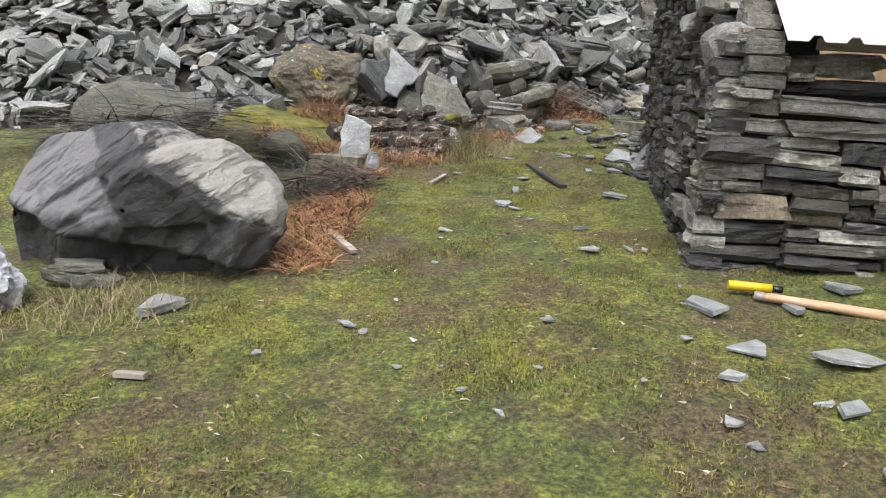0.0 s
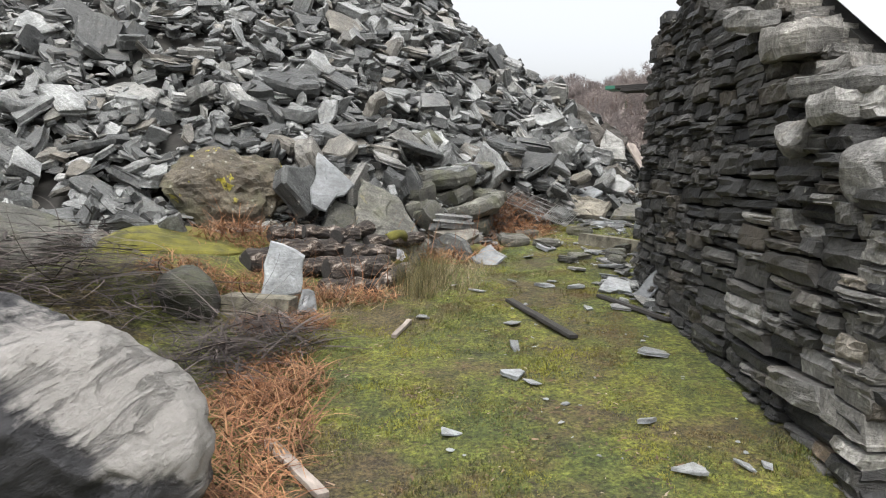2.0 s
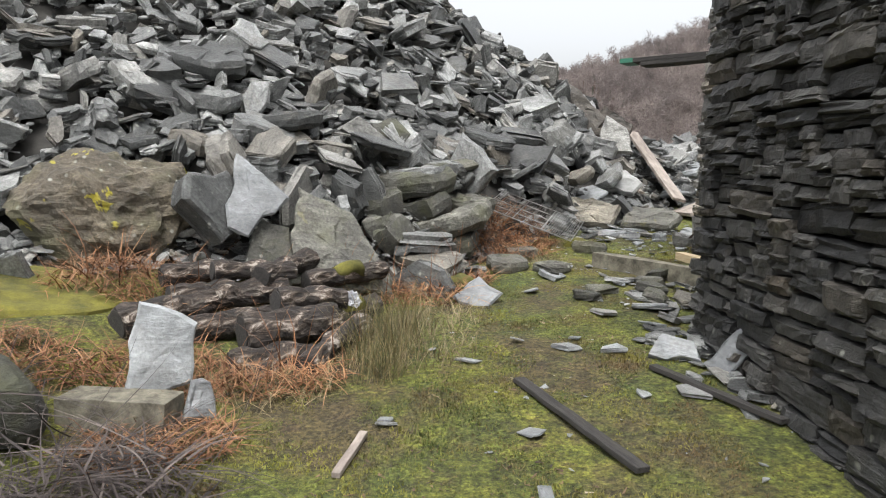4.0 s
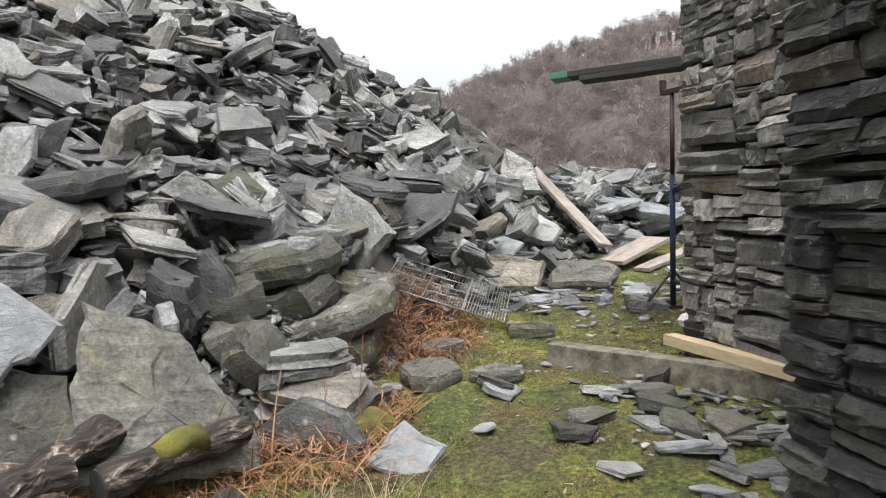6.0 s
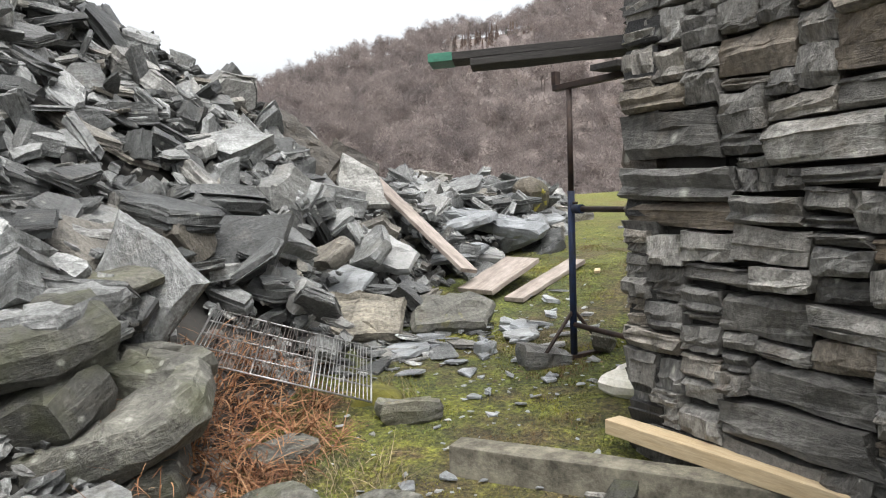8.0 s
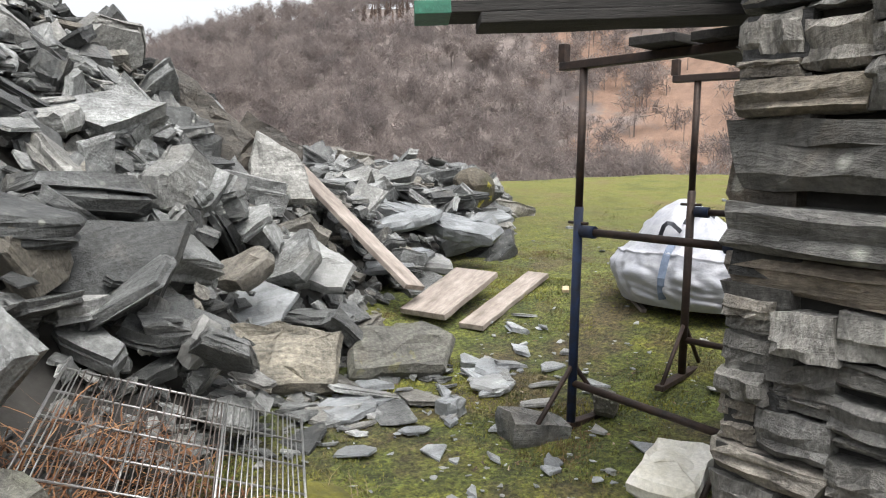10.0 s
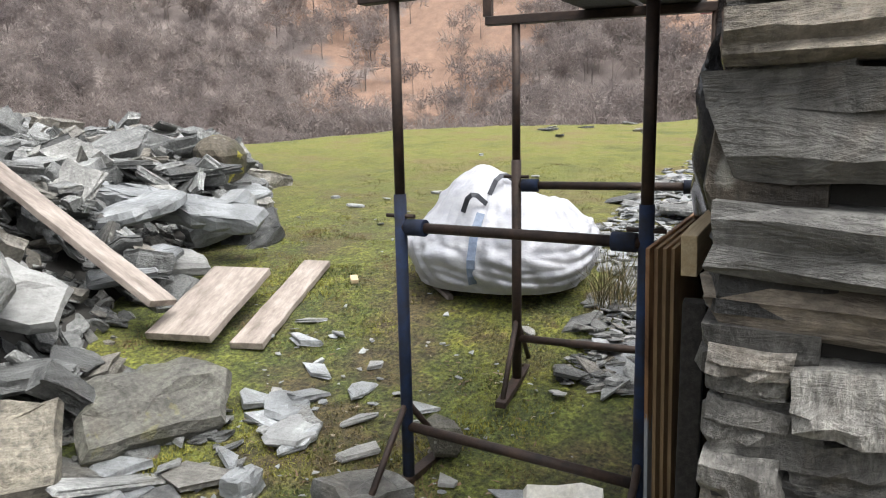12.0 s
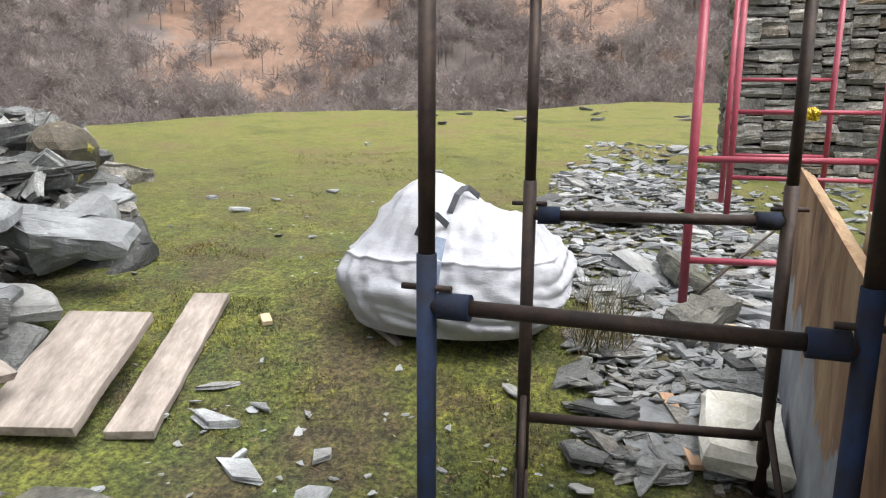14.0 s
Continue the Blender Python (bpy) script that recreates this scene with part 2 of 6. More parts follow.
def ground_material():
    """Mossy turf near by, yellow-green pasture on the shelf, bracken and bare woods on the far side of the valley."""
    m, n, l, b = mat("turf", 0.95)
    pos = n.new("ShaderNodeNewGeometry").outputs["Position"]
    sep = n.new("ShaderNodeSeparateXYZ")
    l.new(pos, sep.inputs[0])
    big, mid, fine = nz(n, l, pos, 0.55, 4, 0.6), nz(n, l, pos, 3.2, 5, 0.65), nz(n, l, pos, 38, 5, 0.75)
    col = ramp(n, l, mid, [(0.28, (0.045, 0.042, 0.014)), (0.44, (0.095, 0.108, 0.018)), (0.58, (0.175, 0.178, 0.026)), (0.68, (0.125, 0.088, 0.038))])
    col = mix(n, l, ramp(n, l, big, [(0.40, 0.0), (0.62, 0.6)]), col, (0.062, 0.092, 0.023))
    col = mix(n, l, ramp(n, l, nz(n, l, pos, 1.3, 5, 0.7), [(0.47, 0.0), (0.60, 0.8)]), col, (0.090, 0.062, 0.034))
    clump = nz(n, l, pos, 11, 4, 0.7)
    col = mix(n, l, 0.8, col, ramp(n, l, clump, [(0.3, 0.45), (0.5, 1.0), (0.7, 1.7)]), "MULTIPLY")
    col = mix(n, l, 0.9, col, ramp(n, l, fine, [(0.34, 0.10), (0.5, 0.9), (0.66, 2.1)]), "MULTIPLY")
    # pasture further out on the shelf
    fr = n.new("ShaderNodeMapRange")
    fr.inputs["From Min"].default_value, fr.inputs["From Max"].default_value = 6.0, 13.0
    l.new(sep.outputs["X"], fr.inputs["Value"])
    past = ramp(n, l, nz(n, l, pos, 0.9, 5, 0.65), [(0.32, (0.10, 0.115, 0.022)), (0.5, (0.18, 0.185, 0.032)), (0.66, (0.19, 0.145, 0.055))])
    past = mix(n, l, 0.6, past, ramp(n, l, nz(n, l, pos, 9, 5, 0.7), [(0.3, 0.55), (0.7, 1.35)]), "MULTIPLY")
    col = mix(n, l, fr.outputs[0], col, past)
    # the far hillside, its colours paled in place of haze
    hill = ramp(n, l, nz(n, l, pos, 0.035, 6, 0.62), [(0.36, (0.16, 0.134, 0.125)), (0.64, (0.225, 0.187, 0.168))])
    cover = n.new("ShaderNodeAttribute")
    cover.attribute_name = "bracken_cover"
    broken = math_node(n, l, "ADD", cover.outputs["Fac"], math_node(n, l, "MULTIPLY", math_node(n, l, "SUBTRACT", nz(n, l, pos, 0.10, 7, 0.72), 0.5), 2.4))
    hill = mix(n, l, ramp(n, l, broken, [(0.35, 0.0), (0.6, 1.0)]), hill, (0.255, 0.162, 0.116))
    hill = mix(n, l, 0.6, hill, ramp(n, l, nz(n, l, pos, 0.5, 5, 0.7), [(0.3, 0.5), (0.7, 1.4)]), "MULTIPLY")
    hr = n.new("ShaderNodeMapRange")
    hr.inputs["From Min"].default_value, hr.inputs["From Max"].default_value = 50.0, 62.0
    ln = n.new("ShaderNodeVectorMath")
    ln.operation = "LENGTH"
    l.new(pos, ln.inputs[0])
    l.new(ln.outputs["Value"], hr.inputs["Value"])
    col = mix(n, l, hr.outputs[0], col, hill)
    paint(n, l, b, col)
    bump(n, l, b, math_node(n, l, "ADD", math_node(n, l, "MULTIPLY", fine, 0.5), math_node(n, l, "ADD", mid, math_node(n, l, "MULTIPLY", clump, 0.8))), 1.0, 0.05)
    return m


TURF = ground_material()


def blade_material(name, stops, rough=0.75, soft=0.0, patch=False, tree=False):
    m, n, l, b = mat(name, rough)
    g = n.new("ShaderNodeNewGeometry")
    col = ramp(n, l, g.outputs["Random Per Island"], stops)
    if tree:
        own = n.new("ShaderNodeAttribute")
        own.attribute_name = "lc"
        tone = nz(n, l, own.outputs["Vector"], 0.011, 1, 0.5)
        col = mix(n, l, 0.12, ramp(n, l, tone, [(0.36, stops[0][1]), (0.64, stops[-1][1])]), col)
    col = mix(n, l, 0.7, col, ramp(n, l, nz(n, l, g.outputs["Position"], 1.4, 4, 0.65), [(0.3, 0.5), (0.7, 1.45)]), "MULTIPLY")
    if soft:
        tr = n.new("ShaderNodeBsdfTranslucent")
        mx = n.new("ShaderNodeMixShader")
        mx.inputs[0].default_value = soft
        l.new(col, tr.inputs["Color"])
        l.new(b.outputs[0], mx.inputs[1])
        l.new(tr.outputs[0], mx.inputs[2])
        l.new(mx.outputs[0], n["Material Output"].inputs["Surface"])
    if patch:
        col = mix(n, l, ramp(n, l, nz(n, l, g.outputs["Position"], 2.6, 5, 0.7), [(0.46, 0.0), (0.60, 0.9)]), col, (0.15, 0.095, 0.042))
        col = mix(n, l, ramp(n, l, nz(n, l, g.outputs["Position"], 0.8, 4, 0.6), [(0.45, 0.0), (0.65, 0.35)]), col, (0.075, 0.115, 0.03))
        col = mix(n, l, ramp(n, l, nz(n, l, g.outputs["Position"], 1.7, 5, 0.65, 0.4), [(0.50, 0.0), (0.60, 0.8)]), col, (0.27, 0.26, 0.032))
    paint(n, l, b, col)
    return m


GRASS = blade_material("grass_blades", [(0.0, (0.040, 0.064, 0.012)), (0.4, (0.106, 0.130, 0.022)), (0.75, (0.19, 0.188, 0.035)), (0.92, (0.235, 0.19, 0.07)), (1.0, (0.17, 0.10, 0.045))], 0.75, 0.0, True)
# colours of the far trees are lightened to stand in for distance haze
WOODS = blade_material("bare_winter_trees", [(0.0, (0.19, 0.165, 0.16)), (1.0, (0.36, 0.312, 0.288))], 0.95, 0.6, False, True)
LARCH = blade_material("russet_larch", [(0.0, (0.17, 0.13, 0.113)), (1.0, (0.27, 0.20, 0.165))], 0.95, 0.5, False, True)
CONIFER = blade_material("dark_conifer", [(0.0, (0.07, 0.08, 0.055)), (1.0, (0.13, 0.14, 0.09))], 0.95)

BRACKEN = blade_material("dead_bracken", [(0.0, (0.12, 0.045, 0.018)), (0.5, (0.27, 0.12, 0.05)), (1.0, (0.42, 0.24, 0.12))])
STRAW = blade_material("bleached_grass", [(0.0, (0.16, 0.12, 0.06)), (1.0, (0.38, 0.31, 0.18))])
LITTER = blade_material("dead_leaf_litter", [(0.0, (0.035, 0.022, 0.014)), (0.5, (0.12, 0.07, 0.04)), (0.85, (0.22, 0.14, 0.08)), (1.0, (0.42, 0.36, 0.27))])
RUSH = blade_material("rush_stems", [(0.0, (0.05, 0.055, 0.018)), (0.5, (0.12, 0.11, 0.035)), (1.0, (0.28, 0.21, 0.10))])
TWIG = blade_material("dark_twigs", [(0.0, (0.02, 0.014, 0.013)), (0.7, (0.06, 0.045, 0.04)), (1.0, (0.17, 0.14, 0.125))])
# ---- helpers for meshes ----


def mesh_from(name, verts, faces, material, lc=None, smooth=False):
    me = bpy.data.meshes.new(name)
    me.from_pydata([tuple(v) for v in verts], [], [tuple(f) for f in faces])
    if material is not None:
        me.materials.append(material)
    if lc is not None:
        at = me.attributes.new("lc", "FLOAT_VECTOR", "POINT")
        at.data.foreach_set("vector", np.asarray(lc, dtype=np.float32).ravel())
    if smooth:
        me.polygons.foreach_set("use_smooth", [True] * len(me.polygons))
    me.update()
    return me


def part(name, bm, material, parent, label=""):
    """Links a bmesh (or a ready mesh) as one object under a thing or a part."""
    if isinstance(bm, bpy.types.Mesh):
        me = bm
    else:
        me = bpy.data.meshes.new(name)
        bm.to_mesh(me)
        bm.free()
        me.materials.append(material)
    ob = new(name, me)
    if parent is not None:
        ob.parent = parent
    return tagged(ob, label)


def thing(name, m, label, category, group="", kind=""):
    ob = new(name)
    ob.empty_display_size = 0.1
    ob.matrix_world = m
    return tagged(ob, label, category, group, kind)


def bm_box(sx, sy, sz, at=(0, 0, 0), bev=0.005, cuts=0, rough=0.0, seed=0):
    bm = bmesh.new()
    bmesh.ops.create_cube(bm, size=1.0, matrix=Matrix.Translation(at) @ Matrix.Diagonal((sx, sy, sz, 1)))
    if cuts:
        long_axis = max(range(3), key=lambda k: (sx, sy, sz)[k])
        es = [e for e in bm.edges if abs((e.verts[0].co - e.verts[1].co)[long_axis]) > 1e-4]
        bmesh.ops.subdivide_edges(bm, edges=es, cuts=cuts, use_grid_fill=True)
    if bev:
        bmesh.ops.bevel(bm, geom=[e for e in bm.edges if len(e.link_faces) == 2 and e.calc_face_angle(0) > 0.5], offset=bev, segments=2, affect="EDGES", profile=0.6)
    if rough:
        for v in bm.verts:
            v.co += rough * noise.noise_vector(v.co * 6 + Vector((seed, seed * 2.3, 0)))
    return bm


def bm_tube(p, q, r, seg=12, bend=0.0, rough=0.0, r2=None, rings=2):
    p, q = Vector(p), Vector(q)
    r2 = r if r2 is None else r2
    bm = bmesh.new()
    d = (q - p)
    turn = d.to_track_quat("Z", "Y").to_matrix()
    prev = None
    for k in range(rings):
        f = k / (rings - 1)
        c = p.lerp(q, f) + turn @ Vector((bend * math.sin(math.pi * f), 0, 0))
        rad = r + (r2 - r) * f
        ring = []
        for j in range(seg):
            a = 2 * math.pi * j / seg
            co = c + turn @ Vector((rad * math.cos(a), rad * math.sin(a), 0))
            if rough:
                co += rough * noise.noise_vector(co * 9)
            ring.append(bm.verts.new(co))
        if prev:
            for j in range(seg):
                bm.faces.new((prev[j], prev[(j + 1) % seg], ring[(j + 1) % seg], ring[j])).smooth = True
        else:
            bm.faces.new(ring[::-1])
        prev = ring
    bm.faces.new(prev)
    return bm


def slab_data(rng, sides=7, thick=0.25, jag=0.25, taper=1.0):
    """Vertices and faces of one cleft slab, about 1 across, z along its thickness."""
    angs = np.sort((np.arange(sides) + rng.uniform(-0.42, 0.42, sides)) * 2 * math.pi / sides)
    rad = 0.5 * rng.uniform(1 - jag * 1.6, 1.0, sides)
    asp = rng.uniform(0.4, 0.95)
    out = np.stack([rad * np.cos(angs), asp * rad * np.sin(angs)], 1)
    tilt = rng.uniform(-0.5, 0.5, 2) * thick
    under = rng.uniform(-0.12, 0.12, 2) * taper
    rings = []
    for f, z, wob in ((1 - taper * rng.uniform(0.1, 0.45), -0.5, 0.06 * taper), (1 - taper * rng.uniform(0.0, 0.1), rng.uniform(-0.3, -0.05), 0.05 * taper), (1.0, rng.uniform(0.05, 0.32), 0.05 * taper), (1 - taper * rng.uniform(0.04, 0.28), 0.5, 0.03)):
        o = out * f + rng.uniform(-wob, wob, out.shape) + (under if z < -0.4 else 0)
        zz = z * thick + o @ tilt + rng.uniform(-0.10, 0.10, sides) * thick * (0.35 if abs(z) == 0.5 else 1.0)
        rings.append(np.c_[o, zz])
    v = np.concatenate(rings)
    faces = [tuple(range(sides))[::-1], tuple(range(3 * sides, 4 * sides))]
    for k in range(3):
        for j in range(sides):
            a, c = k * sides + j, k * sides + (j + 1) % sides
            faces.append((a, c, c + sides, a + sides))
    return v, faces


def split_data(rng, thick):
    """A shard split along its bedding: few straight sides, stepped layers, uneven faces."""
    corners = int(rng.integers(4, 7))
    angs = np.sort((np.arange(corners) + rng.uniform(-0.38, 0.38, corners)) * 2 * math.pi / corners)
    rad = 0.5 * rng.uniform(0.62, 1.0, corners)
    asp = rng.uniform(0.42, 0.9)
    pts = []
    for k in range(corners):
        p = np.array((rad[k] * math.cos(angs[k]), asp * rad[k] * math.sin(angs[k])))
        m = (k + 1) % corners
        q = np.array((rad[m] * math.cos(angs[m]), asp * rad[m] * math.sin(angs[m])))
        pts += [p, p + (q - p) * rng.uniform(0.35, 0.65) + rng.normal(0, 0.018, 2)]
    out = np.array(pts)
    n = len(out)
    lean = rng.uniform(-0.3, 0.3, 2) * thick
    levels = np.sort(rng.uniform(-0.42, 0.42, 3))
    rings = [(0.86 + 0.1 * rng.uniform(), -0.5)]
    for z in levels:
        f = rng.uniform(0.88, 1.03)
        rings += [(f, z - 0.06), (f * rng.uniform(0.93, 1.0), z + 0.05)]
    rings.append((0.95 * rng.uniform(0.9, 1.0), 0.5))
    v = []
    for f, z in rings:
        o = out * f + rng.normal(0, 0.010, out.shape)
        v.append(np.c_[o, z * thick + o @ lean + rng.normal(0, 0.03, n) * thick])
    faces = [tuple(range(n))[::-1]]
    for k in range(len(rings) - 1):
        for j in range(n):
            a, c = k * n + j, k * n + (j + 1) % n
            faces.append((a, c, c + n, a + n))
    top = (len(rings) - 1) * n
    mid = np.r_[rng.normal(0, 0.06, 2), thick * (0.5 + rng.uniform(-0.03, 0.10))]
    v.append(mid[None])
    hub = top + n
    faces += [(top + j, top + (j + 1) % n, hub) for j in range(n)]
    return np.concatenate(v), faces


rng = np.random.default_rng(7)
SPLITS = [split_data(rng, rng.uniform(0.06, 0.2)) for _ in range(30)] + [split_data(rng, rng.uniform(0.2, 0.34)) for _ in range(10)]
SLABS = [slab_data(rng, int(rng.integers(5, 9)), rng.uniform(0.07, 0.19), 0.36) for _ in range(36)] + [slab_data(rng, int(rng.integers(5, 7)), rng.uniform(0.17, 0.28), 0.36) for _ in range(10)]
FLATS = [slab_data(rng, int(rng.integers(4, 7)), rng.uniform(0.05, 0.11), 0.34, 0.3) for _ in range(18)]


def turn_matrix(normal, spin):
    q = Vector(normal).normalized().to_track_quat("Z", "Y")
    return np.array((q.to_matrix() @ Matrix.Rotation(spin, 3, "Z")))


class Heap:
    """Many loose stones gathered into one mesh."""

    def __init__(self):
        self.v, self.f, self.lc, self.base = [], [], [], 0

    def add(self, data, m3, place, size, shift):
        v, faces = data
        loc = v * size
        self.v.append(loc @ m3.T + place)
        self.lc.append(loc + shift)
        b = self.base
        self.f.extend([tuple(i + b for i in f) for f in faces])
        self.base += len(v)

    def build(self, name, material, parent, label="", kind="stuff"):
        me = mesh_from(name, np.concatenate(self.v), self.f, material, np.concatenate(self.lc))
        return tagged(part(name, me, None, parent), label, "", "", kind)


def slab_mesh_of(data, name, material):
    return mesh_from(name, data[0], data[1], material, data[0])


def mat4(m3, place, size):
    return Matrix.Translation(place) @ Matrix(m3.tolist()).to_4x4() @ Matrix.Diagonal((size, size, size, 1)) if isinstance(size, (int, float)) else Matrix.Translation(place) @ Matrix(m3.tolist()).to_4x4() @ Matrix.Diagonal((*size, 1))


# ---- the lie of the land ----
FOOT = [(-40, 5.0), (-12, 8.0), (-5, 9.0), (-1.8, 9.6), (0.2, 9.95), (1.2, 10.55), (1.7, 11.2), (2.4, 11.75), (3.6, 12.5), (4.4, 13.15), (5.6, 13.7), (6.8, 14.1), (8.2, 15.3), (11, 17.5), (16, 21)]
CREST = [(-40, 10.0), (-3, 9.0), (0.0, 6.2), (1.5, 3.9), (2.6, 2.6), (3.4, 2.0), (4.2, 1.35), (4.7, 0.8), (5.4, 0.36), (7.5, 0.30), (9.0, 0.22), (11, 0.2), (16, 0.2)]


def along(table, x):
    for (a, p), (c, q) in zip(table, table[1:]):
        if x <= c:
            f = min(max((x - a) / (c - a), 0), 1)
            return p + (q - p) * f
    return table[-1][1]


def hill_open(x, y):
    """Where the far hillside is open bracken rather than wood."""
    r, th = math.hypot(x, y), math.degrees(math.atan2(x, y))
    band = sm(46, 56, th) * sm(98, 84, th) * sm(95, 125, r) * sm(215, 185, r)
    return min(1.0, max(0.0, band * (0.75 + 1.3 * noise.noise(Vector((x * 0.03, y * 0.03, 21))))))


def sm(a, b, x):
    f = min(max((x - a) / (b - a), 0.0), 1.0)
    return f * f * (3 - 2 * f)


def bank(x, y):
    """The low bank on the uphill side of the path, where logs and brush lie."""
    return 0.42 * sm(0.0, 1.6, (-0.9 - x) + 0.55 * (y - 8.2)) * sm(12.5, 10.0, y) * sm(5.6, 7.2, y) * sm(0.9, -0.6, x)


def ground_z(x, y):
    r = math.hypot(x, y)
    th = math.degrees(math.atan2(x, y))
    base = -0.0725 + 0.0855 * x + 0.0688 * y
    if r > 9:
        lim = 1.0 / (1 + max(0, r - 14) * 0.02)
        base = -0.0725 + (0.0855 * x + 0.0688 * y) * lim
    small = 0.03 * noise.noise(Vector((x * 0.9, y * 0.9, 0))) + 0.012 * noise.noise(Vector((x * 3.5, y * 3.5, 4)))
    z = base + small + bank(x, y) + 0.18 * sm(14, 26, r) * noise.noise(Vector((x * 0.12, y * 0.12, 9)))
    z += 0.09 * math.exp(-((x - 6.4) ** 2 + (y - 11.6) ** 2) / 1.6) - 0.11 * math.exp(-((x - 4.4) ** 2 + (y - 12.0) ** 2) / 1.4)
    # edge of the shelf, then the valley, then the far hillside
    edge = 24 + 8 * sm(45, 90, th) + 2.0 * noise.noise(Vector((th * 0.05, 3, 0)))
    drop = sm(edge, edge + 22, r)
    lift = sm(58, 230, r) ** 1.15 if r > 58 else 0.0
    top = 22 + 28 * sm(14, 54, th) * sm(175, 120, th) + 18 * sm(50, 85, th) * sm(150, 110, th)
    z = z - 13 * drop
    if r > 58:
        z += lift * (top + 13 + 7 * noise.noise(Vector((x * 0.018, y * 0.018, 2))) + 2.2 * noise.noise(Vector((x * 0.06, y * 0.06, 5)))) * 1.0
    return z


def scree_z(x, y):
    """Height of the tip of waste slate."""
    f = along(FOOT, x)
    d = (y - f) * 0.80
    h = along(CREST, x)
    rise = 0.86 * d if d > 0 else d * 0.9
    back = h + 0.35 * (1 - math.exp(-max(0, d - h / 0.86) * 0.6))
    top = min(rise, back)
    if d > h / 0.86 + 3 and x > 1:
        top -= 0.5 * (d - h / 0.86 - 3)
    return ground_z(x, min(y, f + 0.6)) + top + 0.10 * noise.noise(Vector((x * 1.1, y * 1.1, 7)))


def grid_mesh(name, xs, ys, zfun, material, smooth=True):
    nx = len(xs)
    verts = [(x, y, zfun(x, y)) for y in ys for x in xs]
    faces = [(j * nx + i, j * nx + i + 1, (j + 1) * nx + i + 1, (j + 1) * nx + i) for j in range(len(ys) - 1) for i in range(nx - 1)]
    return mesh_from(name, verts, faces, material, None, smooth)


def spread(centre, lo, hi, count):
    """Coordinates that lie close near the centre and far apart at the ends."""
    k = 5.2
    s = np.linspace(-1, 1, count)
    v = np.sinh(k * s) / math.sinh(k)
    return [centre + (t * (hi - centre) if t > 0 else t * (centre - lo)) for t in v]


gx, gy = spread(2.0, -420, 420, 190), spread(9.0, -420, 420, 190)
ground = part("ground", grid_mesh("ground", gx, gy, ground_z, TURF), None, None)
cover_at = ground.data.attributes.new("bracken_cover", "FLOAT", "POINT")
cover_at.data.foreach_set("value", [hill_open(v.co.x, v.co.y) if math.hypot(v.co.x, v.co.y) > 55 else 0.0 for v in ground.data.vertices])
tagged(ground, "mossy green turf falling to a valley and wooded hillside", "ground", "", "structure")

# ---- the slate tip ----
scree = thing("scree_tip", Matrix.Identity(4), "high tip of loose grey broken slate waste", "scree", "", "structure")
sx = list(np.arange(-16, 12.01, 0.35))
sy = list(np.arange(6.0, 26.01, 0.35))
# bed under the stones, its dark colour standing for shade between them
bed = part("rubble_bed", grid_mesh("rubble_bed", sx, sy, lambda x, y: scree_z(x, y) - 0.22, SHADE_FILL), None, scree)


def scree_normal(x, y):
    e = 0.15
    return Vector((scree_z(x - e, y) - scree_z(x + e, y), scree_z(x, y - e) - scree_z(x, y + e), 2 * e)).normalized()


CLEAR = [(0.9, 11.05, 0.55), (1.3, 11.15, 0.45), (0.5, 10.75, 0.3), (3.2, 12.65, 0.4), (3.35, 13.1, 0.35), (5.9, 13.9, 0.75), (3.9, 14.2, 0.4), (2.1, 11.8, 0.62), (1.85, 11.55, 0.5), (2.5, 11.5, 0.4), (0.0, 9.95, 0.55), (-0.55, 9.95, 0.45), (-1.75, 10.0, 0.75), (4.45, 13.3, 0.45), (4.42, 13.8, 0.45), (4.4, 14.3, 0.45), (4.4, 14.75, 0.4), (5.0, 13.0, 0.45), (3.1, 12.4, 0.4), (3.92, 12.3, 0.4), (3.96, 13.15, 0.35)]
STONE_MESHES = [slab_mesh_of(d, "stone", SCREE) for d in SPLITS]


def on_grate(x, y):
    """Within the ground covered by the wire panel."""
    dx, dy = x - 2.44, y - 11.28
    u, v = -0.881 * dx + 0.472 * dy, 0.39 * dx + 0.92 * dy
    return -0.12 < u < 1.15 and -0.3 < v < 0.8


def under_plank(x, y):
    """Below the long plank that leans on the tip, or the split one beside it."""
    return 12.9 < y < 15.1 and -0.42 < x - 4.65 < 0.36


